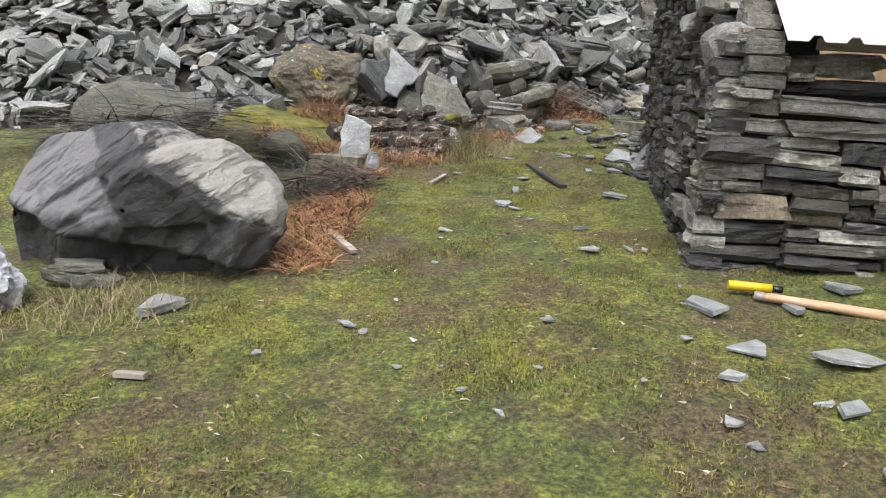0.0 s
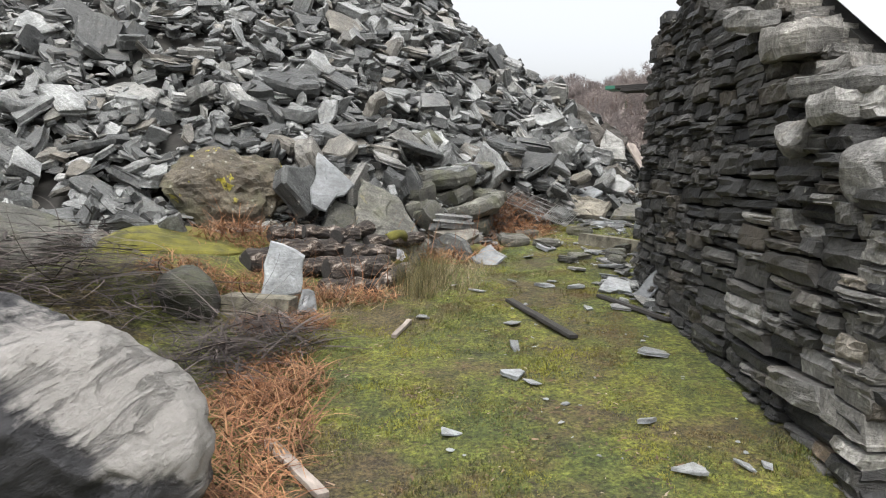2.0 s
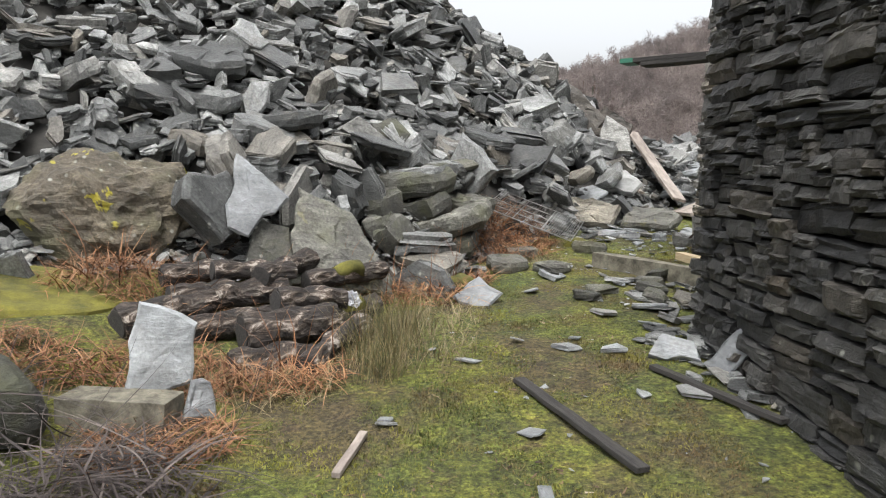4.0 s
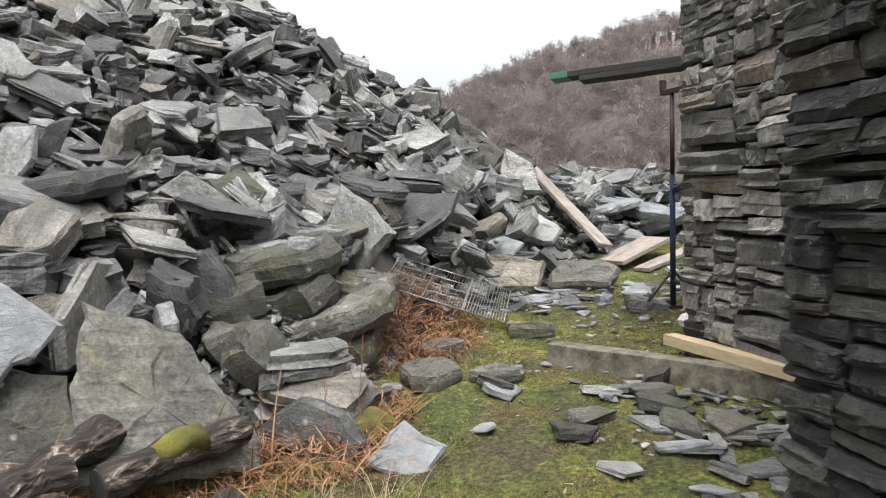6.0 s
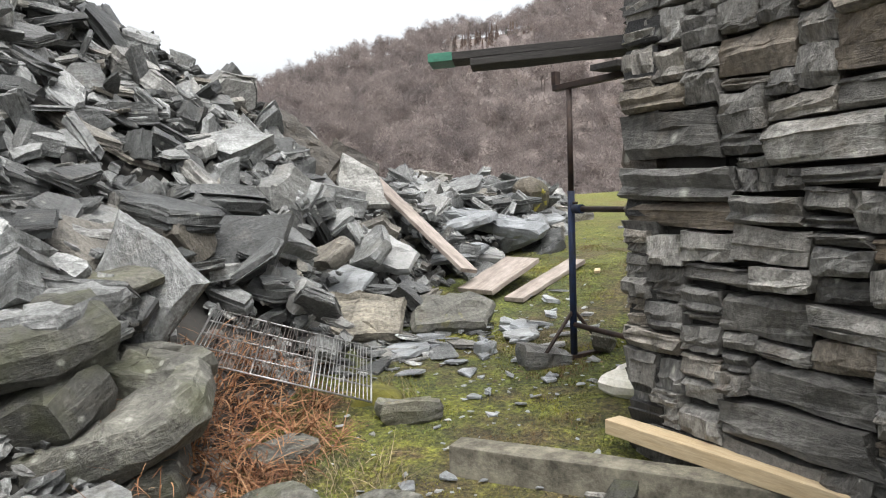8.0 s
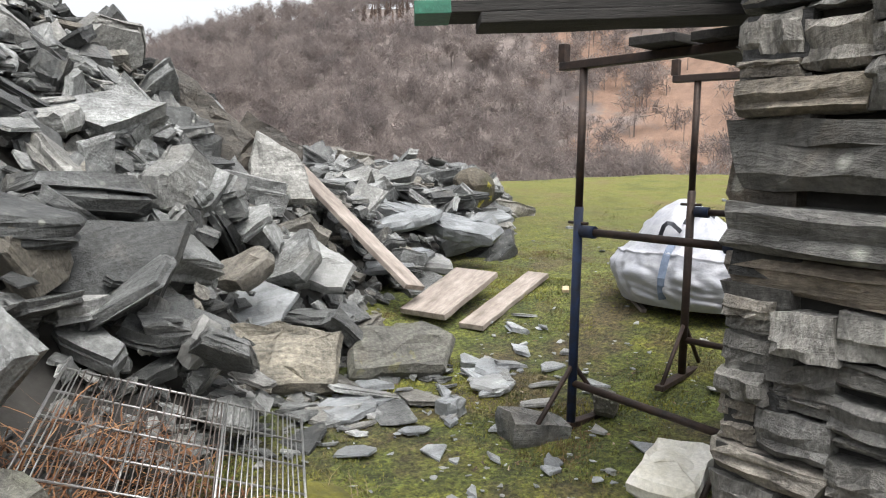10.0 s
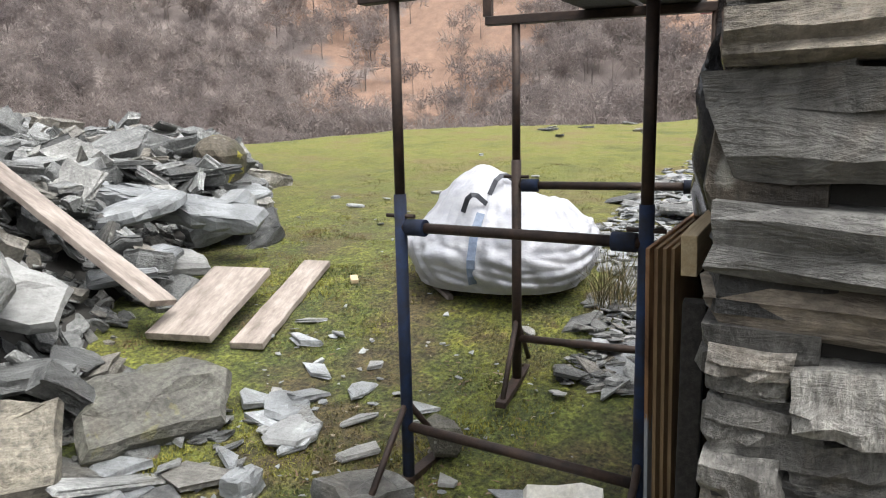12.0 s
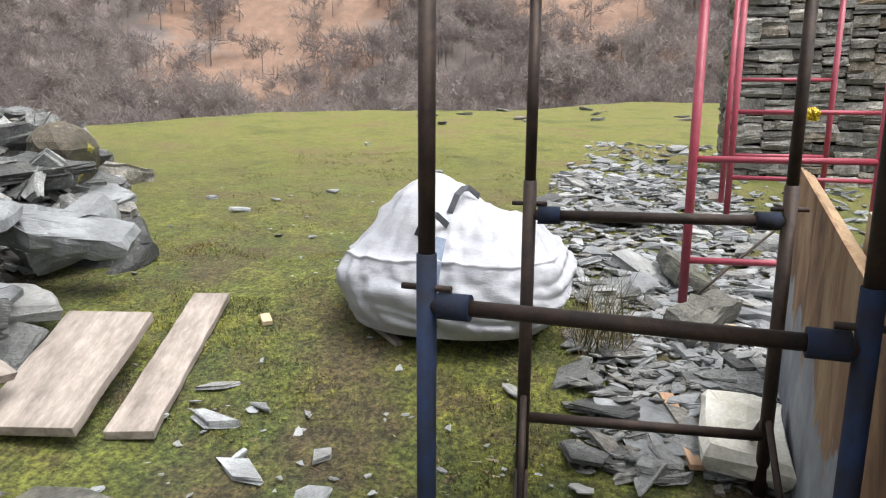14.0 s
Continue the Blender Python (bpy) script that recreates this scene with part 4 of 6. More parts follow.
def bulk_bag():
    t = thing("bulk_bag", Matrix.Translation((6.18, 11.55, ground_z(6.18, 11.55))), "slumped white woven bulk bag with blue straps on grass", "bag")
    bm = bmesh.new()
    rings, seg = 70, 180
    prev = None

    def crown(x, y):
        """Height of the slumped top over the bag's floor."""
        return 0.44 + 0.30 * math.exp(-((x + 0.12) / 0.34) ** 2 - ((y - 0.13) / 0.25) ** 2) + 0.10 * math.exp(-((x + 0.05) / 0.4) ** 2 - ((y + 0.25) / 0.3) ** 2)

    for k in range(rings):
        f = k / (rings - 1)
        ring = []
        for j in range(seg):
            a = 2 * math.pi * j / seg
            ca, sa = math.cos(a), math.sin(a)
            rim = 0.56 / (abs(ca) ** 2.7 + abs(sa) ** 2.7) ** (1 / 2.7)
            if f < 0.55:
                g = f / 0.55
                out = rim * (0.86 + 0.20 * math.sin(math.pi * (0.10 + 0.72 * g)))
                z = 0.015 + (crown(ca * rim, sa * rim) * 0.80 - 0.015) * g
            else:
                g = (f - 0.55) / 0.45
                out = rim * (0.985 - 0.985 * g ** 1.25)
                low = crown(ca * rim, sa * rim) * 0.80
                z = low + (crown(ca * out, sa * out) - low) * sm(0.0, 0.45, g)
            p = Vector((ca * out, sa * out, z))
            edge_in = sm(1.0, 0.75, f)
            pull = 0.045 * abs(noise.noise(Vector((a * 3.1 + 0.6 * math.sin(4 * f), f * 1.3, 3)))) + 0.03 * abs(noise.noise(Vector((a * 6.5 + 2.5 * f, f * 2.2, 8))))
            sag = 0.05 * abs(noise.noise(Vector((a * 1.6, f * 8 + math.sin(2 * a), 5)))) * sm(0.75, 0.3, f)
            fine = 0.010 * abs(noise.noise(Vector((p.x * 11 + p.z * 8, p.y * 11, p.z * 15))))
            crease = 0.05 * abs(noise.noise(Vector((p.x * 4 + p.y * 3, p.y * 2 - p.x * 3, p.z * 4)))) + 0.035 * abs(noise.noise(Vector((p.x * 8 - p.y * 5, p.y * 5 + p.z * 6, 4)))) + 0.02 * abs(noise.noise(Vector((p.y * 13 + p.x * 4, p.z * 9, 1))))
            p += Vector((ca, sa, 0.35)) * (pull + sag + fine - 0.02) * edge_in
            p += Vector((ca * 0.4, sa * 0.4, 0.8)) * (0.03 - crease) * sm(0.25, 0.6, f)
            p.z = max(p.z, 0.005)
            ring.append(bm.verts.new(p))
        if prev:
            for j in range(seg):
                bm.faces.new((prev[j], prev[(j + 1) % seg], ring[(j + 1) % seg], ring[j])).smooth = True
        prev = ring
    c = bm.verts.new((0, 0, crown(0, 0)))
    for j in range(seg):
        bm.faces.new((prev[j], prev[(j + 1) % seg], c)).smooth = True
    skin = BVHTree.FromBMesh(bm)
    part("body", bm, WHITE_BAG, t)

    def on_skin(y, z):
        """The point of the bag's front at that height and side."""
        hit = skin.ray_cast(Vector((-2, y, z)), Vector((1, 0, 0)))[0]
        return hit - Vector((0.008, 0, 0)) if hit is not None else Vector((-0.1, y, z))

    def strip(name, pts, width, material, label):
        vs, fs = [], []
        for k, p in enumerate(pts):
            p = Vector(p)
            d = (Vector(pts[min(k + 1, len(pts) - 1)]) - Vector(pts[max(k - 1, 0)])).normalized()
            s = d.cross(Vector((-0.85, -0.3, 0.4))).normalized() * width / 2
            nrm = s.cross(d).normalized() * 0.004
            vs += [p - s - nrm, p + s - nrm, p + s + nrm, p - s + nrm]
        for k in range(len(pts) - 1):
            o = 4 * k
            for j in range(4):
                fs.append((o + j, o + (j + 1) % 4, o + 4 + (j + 1) % 4, o + 4 + j))
        part(name, mesh_from(name, vs, fs, material), None, t, label)

    strip("strap", [on_skin(0.02 - 0.02 * k / 8, 0.08 + 0.052 * k) for k in range(9)], 0.05, BLUE_STRAP, "blue webbing strap")
    for y0, y1, z in ((0.12, -0.02, 0.50), (-0.02, -0.12, 0.60)):
        a, b = on_skin(y0, z), on_skin(y1, z + 0.05)
        top = (a + b) / 2 + Vector((-0.05, 0, 0.085))
        strip("lifting_loop", [a, a.lerp(top, 0.6) + Vector((-0.01, 0, 0.02)), top, b.lerp(top, 0.6) + Vector((-0.01, 0, 0.02)), b], 0.03, GREY_STRAP, "dark lifting loop")
    return t


bulk_bag()

# ---- red trestles and the stone pier beyond ----


def red_trestle(p, q, h, bars, label):
    p, q = Vector(p).to_3d(), Vector(q).to_3d()
    o = Vector((p.x, p.y, ground_z(p.x, p.y)))
    t = thing("red_trestle", Matrix.Translation(o), label, "trestle", "red trestles by the stone pier")
    e = q - p
    d = e.normalized()
    for f in (Vector((0, 0, 0)), e):
        part("leg", bm_tube(f, f + Vector((0, 0, h)), 0.026, 12), RED_TUBE, t)
    for z in bars:
        part("cross_bar", bm_tube(Vector((0, 0, z)), e + Vector((0, 0, z)), 0.019, 10), RED_TUBE, t)
    part("top_bar", bm_box(e.length + 0.2, 0.05, 0.045, (0, 0, 0), 0.004), RED_TUBE, t).matrix_local = Matrix.Translation(e / 2 + Vector((0, 0, h + 0.02))) @ pose(0, 0, 0, 0, 0, math.degrees(math.atan2(d.y, d.x)))
    return t


red_trestle((6.70, 10.32), (6.75, 9.35), 1.75, (0.30, 0.88), "faded red steel trestle standing on slate chippings")
red_trestle((8.94, 9.73), (8.90, 8.55), 1.95, (0.45, 1.0), "faded red steel trestle near the stone pier")
red_trestle((9.75, 9.65), (9.80, 8.75), 2.0, (0.5, 0.9, 1.2), "slim red steel trestle against the stone pier")
stone_wall("wall_pier", (11.7, 9.35, 0), (11.6, 6.6, 0), 0.8, lambda s: 3.9 + 0.05 * math.sin(5 * s), 31, "distant drystone slate pier of the next building", length=(0.25, 0.7), height=(0.07, 0.18))
WALL_PLANS.append((WALL_PLANS[-1][0], lay_stones((12.5, 9.3, 0), (11.7, 9.35, 0), gz, lambda s: 3.9, 33, length=(0.25, 0.6), height=(0.08, 0.18))))

# ---- black sheet and plywood at the doorway ----


def hanging_sheet(name, a, b, z0, z1, label, seed):
    a, b = Vector(a).to_3d(), Vector(b).to_3d()
    d = (b - a)
    nrm = Vector((d.y, -d.x, 0)).normalized()
    nx, nz_ = 50, 60
    verts, faces = [], []
    for j in range(nz_ + 1):
        for i in range(nx + 1):
            f, g = i / nx, j / nz_
            p = a + d * f + Vector((0, 0, z0 + (z1 - z0) * g))
            amp = 0.05 + 0.07 * g * g
            k = amp * noise.noise(Vector((f * 6 + seed, g * 2.2, 1))) + 0.03 * noise.noise(Vector((f * 9 + g * 6, g * 9 - f * 5, seed))) + 0.08 * abs(noise.noise(Vector((f * 3 - g * 4, g * 3, seed + 3)))) - 0.05 * abs(noise.noise(Vector((f * 7 + g * 5, g * 8, seed + 7))))
            p = p + nrm * k + Vector((0, 0, 0.06 * noise.noise(Vector((f * 5, seed, 0))) * (1 if j in (0, nz_) else 0)))
            verts.append(p)
    for j in range(nz_):
        for i in range(nx):
            o = j * (nx + 1) + i
            faces.append((o, o + 1, o + nx + 2, o + nx + 1))
    me = mesh_from(name, verts, faces, BLACK_SHEET, None, True)
    ob = part(name, me, None, None)
    md = ob.modifiers.new("thickness", "SOLIDIFY")
    md.thickness = 0.003
    return tagged(ob, label, "plastic sheet")


hanging_sheet("black_sheet", (4.22, 10.19, 0), (3.25, 9.96, 0), 1.05, 3.45, "crumpled black polythene sheet hung over the doorway", 4.0)
ply = thing("plywood_stack", Matrix.Translation((3.82, 10.29, ground_z(3.8, 10.25))) @ pose(0, 0, 0, 0, -4, -9), "weathered plywood sheets standing on edge by the doorway", "plywood")
for k in range(4):
    part("sheet", bm_box(2.2 - 0.05 * k, 0.0115, 1.08 - 0.015 * k, (1.10 + 0.012 * k, -0.0135 * k, 0.54), 0.0015), PLY_SHEET if k == 0 else PLY_FACE, ply)
tim = board("timber_rail", (3.76, 10.19, 1.94), (4.75, 10.05, 2.03), 0.045, 0.12, NEW_WOOD, "sawn timber rail behind the plywood", "timber")
post = part("door_post", bm_box(0.06, 0.06, 0.95, (0, 0, 0.475), 0.005), DARK_WOOD, None)
post.matrix_world = Matrix.Translation((3.74, 10.17, ground_z(3.7, 10.2)))
tagged(post, "short dark timber post under the rail", "post")

# ---- wire grate lying on bracken ----


def wire_grate():
    a, b, c = Vector((2.44, 11.28, 1.01)), Vector((1.60, 11.73, 1.32)), Vector((1.75, 12.36, 1.54))
    u, v = (b - a), (c - b)
    w, h = u.length, v.length
    ux = u.normalized()
    nrm = ux.cross(v).normalized()
    vy = nrm.cross(ux)
    m = Matrix((ux, vy, nrm)).transposed().to_4x4()
    t = thing("wire_grate", Matrix.Translation(a) @ m, "bent galvanised and rusty wire mesh panel leaning on bracken", "wire panel")
    cnt = 44
    for k in range(cnt):
        x = w * k / (cnt - 1)
        part("wire", bm_tube((x, 0, 0), (x + 0.01 * math.sin(k), h, 0.01 * math.sin(k * 1.7)), 0.0032, 5, 0.012 * math.sin(k * 0.3)), MESH_RUST if 14 < k < 40 else MESH_WIRE, t)
    for y in (0.0, 0.25 * h, 0.5 * h, 0.75 * h, h):
        part("rail", bm_tube((0, y, 0.004), (w, y, 0.004), 0.005, 6, 0.015), MESH_WIRE, t)
    for x in (0.0, 0.34 * w, 0.67 * w, w):
        part("rail", bm_tube((x, 0, 0.006), (x, h, 0.006), 0.006, 6, 0.01), MESH_WIRE, t)
    return t


wire_grate()

# ---- the great boulder and standing slabs ----


def turned(n, l, vec, deg):
    mp = n.new("ShaderNodeMapping")
    mp.inputs["Rotation"].default_value = (0, radians(deg), 0)
    l.new(vec, mp.inputs["Vector"])
    return mp.outputs["Vector"]


def boulder_material():
    m, n, l, b = mat("banded_boulder", 0.6)
    tc = n.new("ShaderNodeTexCoord").outputs["Object"]
    big, fine = nz(n, l, tc, 2.2, 9, 0.66, 0.15), nz(n, l, tc, 30, 7, 0.75)
    band = nz(n, l, stretched(n, l, turned(n, l, tc, 35), 1.2, 1.2, 7), 1.6, 5, 0.65, 0.8)
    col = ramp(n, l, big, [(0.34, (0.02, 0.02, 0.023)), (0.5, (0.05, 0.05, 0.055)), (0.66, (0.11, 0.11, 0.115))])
    col = mix(n, l, 0.55, col, ramp(n, l, band, [(0.35, 0.7), (0.65, 1.2)]), "MULTIPLY")
    col = mix(n, l, 0.5, col, ramp(n, l, fine, [(0.3, 0.6), (0.7, 1.35)]), "MULTIPLY")
    streak = nz(n, l, stretched(n, l, turned(n, l, tc, 38), 0.9, 2.0, 5.5), 1.6, 8, 0.7, 0.5)
    crack = ramp(n, l, streak, [(0.40, 0.0), (0.46, 1.0)])
    col = mix(n, l, 0.5, col, ramp(n, l, streak, [(0.36, 0.35), (0.47, 1.0), (0.62, 1.4)]), "MULTIPLY")
    sep = n.new("ShaderNodeSeparateXYZ")
    l.new(tc, sep.inputs[0])

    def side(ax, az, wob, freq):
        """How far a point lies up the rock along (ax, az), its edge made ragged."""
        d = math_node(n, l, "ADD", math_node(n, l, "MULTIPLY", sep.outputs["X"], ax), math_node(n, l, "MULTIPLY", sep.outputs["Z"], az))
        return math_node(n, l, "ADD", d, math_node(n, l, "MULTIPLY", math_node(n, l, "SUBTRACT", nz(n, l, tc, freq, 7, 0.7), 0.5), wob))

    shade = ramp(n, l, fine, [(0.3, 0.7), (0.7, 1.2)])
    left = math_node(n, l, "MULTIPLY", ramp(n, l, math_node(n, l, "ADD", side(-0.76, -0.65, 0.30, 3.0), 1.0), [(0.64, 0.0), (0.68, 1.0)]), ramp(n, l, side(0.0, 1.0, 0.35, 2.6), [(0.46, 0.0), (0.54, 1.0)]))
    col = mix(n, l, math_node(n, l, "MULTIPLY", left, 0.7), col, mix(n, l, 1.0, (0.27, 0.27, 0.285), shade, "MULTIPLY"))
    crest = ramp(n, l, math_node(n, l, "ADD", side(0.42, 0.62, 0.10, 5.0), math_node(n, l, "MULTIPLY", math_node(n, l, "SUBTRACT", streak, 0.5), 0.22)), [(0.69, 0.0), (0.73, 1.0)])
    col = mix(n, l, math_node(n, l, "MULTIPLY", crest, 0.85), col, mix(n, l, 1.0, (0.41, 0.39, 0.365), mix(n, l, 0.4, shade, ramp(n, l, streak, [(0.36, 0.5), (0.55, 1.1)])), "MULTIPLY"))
    paint(n, l, b, col)
    bump(n, l, b, math_node(n, l, "ADD", math_node(n, l, "ADD", big, math_node(n, l, "MULTIPLY", band, 0.5)), math_node(n, l, "ADD", math_node(n, l, "MULTIPLY", fine, 0.4), math_node(n, l, "MULTIPLY", crack, 0.5))), 0.9, 0.06)
    return m


BOULDER = boulder_material()


def rock(name, centre, size, material, label, category, spin=0.0, seed=0, sub=4, cutn=9, tilt=(0, 0), group="", coarse=0.10, crinkle=0.0):
    """A massive angular rock: a ball cut by many planes, then roughened."""
    r = np.random.default_rng(seed)
    bm = bmesh.new()
    bmesh.ops.create_icosphere(bm, subdivisions=sub, radius=1.0)
    planes = [(Vector(r.normal(0, 1, 3)).normalized(), r.uniform(0.55, 0.85)) for _ in range(cutn)]
    for v in bm.verts:
        for nrm, d in planes:
            k = v.co.dot(nrm) - d
            if k > 0:
                v.co -= nrm * k * 0.92
        v.co += coarse * noise.noise(v.co * 1.7 + Vector((seed, 0, 0))) * v.co.normalized() + 0.035 * noise.noise(v.co * 5 + Vector((0, seed, 0))) * v.co.normalized()
        v.co += 0.012 * noise.noise(Vector((v.co.x * 3, v.co.y * 3, v.co.z * 22 + seed))) * v.co.normalized()
        if crinkle:
            v.co -= v.co.normalized() * crinkle * (abs(noise.noise(v.co * 3.1 + Vector((seed, 1, 2)))) + 0.6 * abs(noise.noise(v.co * 7 + Vector((4, seed, 2)))))
        v.co = Vector((v.co.x * size[0], v.co.y * size[1], v.co.z * size[2]))
    me = bpy.data.meshes.new(name)
    bm.to_mesh(me)
    bm.free()
    me.materials.append(material)
    at = me.attributes.new("lc", "FLOAT_VECTOR", "POINT")
    at.data.foreach_set("vector", np.array([v.co[:] for v in me.vertices], dtype=np.float32).ravel())
    ob = new(name, me)
    ob.matrix_world = Matrix.Translation(centre) @ pose(0, 0, 0, tilt[0], tilt[1], spin)
    return tagged(ob, label, category, group)


def profile_rock(name, outline, depth, m, material, label, category, seed=1, flat=0.32):
    """A massive rock that fills an outline in its own x-z plane and is rounded off to both sides."""
    cx, cz = np.mean(np.array(outline), 0)
    angs = [math.atan2(z - cz, x - cx) for x, z in outline]
    rads = [math.hypot(x - cx, z - cz) for x, z in outline]
    order = np.argsort(angs)
    aa, rr = np.array(angs)[order], np.array(rads)[order]
    seg, rings = 150, 100
    cuts = [(Vector((-0.35, -0.75, 0.56)).normalized(), 0.76), (Vector((0.12, -0.97, -0.12)).normalized(), 0.30), (Vector((0.52, -0.52, 0.68)).normalized(), 0.94), (Vector((0.8, -0.58, -0.1)).normalized(), 0.72), (Vector((-0.55, -0.8, -0.1)).normalized(), 0.66)]
    verts, faces = [], []
    for k in range(rings + 1):
        u = 2 * k / rings - 1
        c = math.sin(math.pi / 2 * (1 - abs(u)))
        s = math.copysign(max(0.0, 1 - c ** (2 / flat)) ** 0.4, u)
        for j in range(seg):
            a = -math.pi + 2 * math.pi * j / seg
            rad = np.interp(a, aa, rr, period=2 * math.pi) * c
            p = Vector((cx + rad * math.cos(a), depth * s + 0.18 * (rad * math.sin(a)), cz + rad * math.sin(a)))
            q = p + Vector((seed, seed, 0))
            p += Vector((math.cos(a) * 0.6, s, math.sin(a) * 0.6)) * (0.10 * noise.noise(q * 1.5) + 0.04 * noise.noise(q * 3.8) + 0.05 * abs(noise.noise(Vector((q.x * 2.5 + q.z * 3, q.y, q.z * 9 - q.x * 5)))) + 0.022 * noise.noise(q * 13) + 0.01 * noise.noise(q * 30))
            for nrm, far in cuts:
                k2 = p.dot(nrm) - far
                if k2 > 0:
                    p -= nrm * k2 * 0.98
            dist, cells = noise.voronoi(Vector((q.x * 1.3 + q.z * 0.9, q.y * 1.2, q.z * 1.7 - q.x * 1.1)))
            p += Vector((0.2 * math.cos(a), s, 0.2 * math.sin(a))) * (0.10 * noise.noise(cells[0] * 3.7) * sm(0.0, 0.12, dist[1] - dist[0]) - 0.02)
            p += Vector((0, s, 0)) * (0.016 * noise.noise(Vector((q.x * 4 + q.z * 3, q.y * 3, q.z * 12 - q.x * 9))) + 0.014 * noise.noise(q * 6) + 0.006 * noise.noise(q * 21))
            ledge = 0.36 - 0.12 * p.x + 0.05 * noise.noise(Vector((p.x * 3, 0, 5)))
            p.y += 0.16 * sm(0.0, 0.06, ledge - p.z) * (1 if s < 0 else 0)
            verts.append(p)
    for k in range(rings):
        for j in range(seg):
            o, n = k * seg + j, k * seg + (j + 1) % seg
            faces.append((o, n, n + seg, o + seg))
    ob = part(name, mesh_from(name, verts, faces, material, np.array([v[:] for v in verts]), True), None, None)
    ob.matrix_world = m
    return tagged(ob, label, category)


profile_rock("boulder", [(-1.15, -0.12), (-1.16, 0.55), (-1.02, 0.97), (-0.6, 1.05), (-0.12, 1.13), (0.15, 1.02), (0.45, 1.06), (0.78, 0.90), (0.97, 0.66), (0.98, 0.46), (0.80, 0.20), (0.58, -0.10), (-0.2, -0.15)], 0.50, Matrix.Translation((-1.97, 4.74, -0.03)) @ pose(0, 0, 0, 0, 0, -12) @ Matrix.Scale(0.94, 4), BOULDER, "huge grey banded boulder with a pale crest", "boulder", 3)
rock("lichen_boulder", (-1.78, 10.25, 1.16), (0.88, 0.54, 0.63), RUSTY, "brown lichen-spotted boulder at the foot of the tip", "boulder", 10, 12, 5, 11, (0, 0), "", 0.12, 0.14)


def slab(name, outline, thick, m, material, label, category="slab", group="", seed=1):
    """A split slab with a given outline in its own plane, chipped round the edge."""
    r = np.random.default_rng(seed)
    pts = []
    for (x0, y0), (x1, y1) in zip(outline, outline[1:] + outline[:1]):
        ln = math.hypot(x1 - x0, y1 - y0)
        n = max(2, int(ln / 0.09))
        for k in range(n):
            f = k / n
            j = 0.0 if k == 0 else 0.012
            pts.append((x0 + (x1 - x0) * f + r.normal(0, j), y0 + (y1 - y0) * f + r.normal(0, j)))
    n = len(pts)
    c = np.mean(np.array(pts), 0)
    verts = []
    lean = r.uniform(-0.35, 0.35, 2) * thick / max(0.3, np.ptp(np.array(pts), 0).max())
    for f, z in ((r.uniform(0.72, 0.9), -0.5), (0.97, -0.22), (1.0, 0.18), (r.uniform(0.9, 0.97), 0.5)):
        for x, y in pts:
            verts.append((c[0] + (x - c[0]) * f + r.normal(0, 0.004), c[1] + (y - c[1]) * f + r.normal(0, 0.004), z * thick + (x - c[0]) * lean[0] + (y - c[1]) * lean[1] + r.normal(0, 0.05 * thick)))
    faces = [tuple(range(n))[::-1]]
    reach = max(0.3, np.ptp(np.array(pts), 0).max())
    for f in (0.72, 0.42):
        for x, y in pts:
            px, py = c[0] + (x - c[0]) * f + r.normal(0, 0.02) * reach, c[1] + (y - c[1]) * f + r.normal(0, 0.02) * reach
            step = 0.22 * thick * noise.noise(Vector((px * 5 + seed, py * 9, seed))) + 0.10 * thick * math.copysign(1, noise.noise(Vector((px * 3, py * 4 + seed, 2))))
            verts.append((px, py, 0.5 * thick + (px - c[0]) * lean[0] + (py - c[1]) * lean[1] + step))
    verts.append((c[0], c[1], 0.52 * thick))
    for k in range(5):
        for j in range(n):
            a, b = k * n + j, k * n + (j + 1) % n
            faces.append((a, b, b + n, a + n))
    faces += [(5 * n + j, 5 * n + (j + 1) % n, 6 * n) for j in range(n)]
    ob = part(name, mesh_from(name, verts, faces, material, np.array(verts) + seed), None, None)
    ob.matrix_world = m
    return tagged(ob, label, category, group)


def facing(place, normal, spin=0.0):
    """Pose of a slab at place whose face looks along normal; its y axis points up the face."""
    n = Vector(normal).normalized()
    up = Vector((0, 0, 1))
    x = up.cross(n).normalized()
    y = n.cross(x)
    return Matrix.Translation(place) @ Matrix((x, y, n)).transposed().to_4x4() @ pose(0, 0, 0, 0, 0, spin)


slab("triangular_slab", [(-0.24, 0.0), (-0.08, -0.08), (0.24, 0.26), (-0.18, 0.64)], 0.05, facing((-0.68, 9.98, 1.20), (0.05, -0.85, 0.35)), PALE, "pale triangular slate slab propped on the tip", "slab", "", 3)
slab("leaning_slab", [(-0.36, -0.1), (0.50, -0.1), (0.50, 0.06), (0.16, 0.66), (-0.30, 0.84)], 0.09, facing((-0.09, 9.86, 0.80), (0.2, -0.8, 0.55), -8), LEANING, "large weathered slate slab leaning on the tip", "slab", "", 4)
slab("standing_slab", [(-0.20, -0.06), (0.16, 0.10), (0.18, 0.42), (-0.12, 0.54)], 0.04, facing((-1.06, 8.02, 0.46), (0.15, -0.92, 0.2), -2), PALE, "pale slate slab standing on edge in bracken", "slab", "", 6)


# ---- loose slates on the turf ----
FLAT_PALE = [slab_mesh_of(d, "slate_piece", PALE) for d in FLATS]
FLAT_GREY = [slab_mesh_of(d, "slate_piece", SCREE) for d in FLATS]
BLOCKY = [slab_mesh_of(d, "slate_block", BIG) for d in SLABS[-10:]]
pick = np.random.default_rng(31)


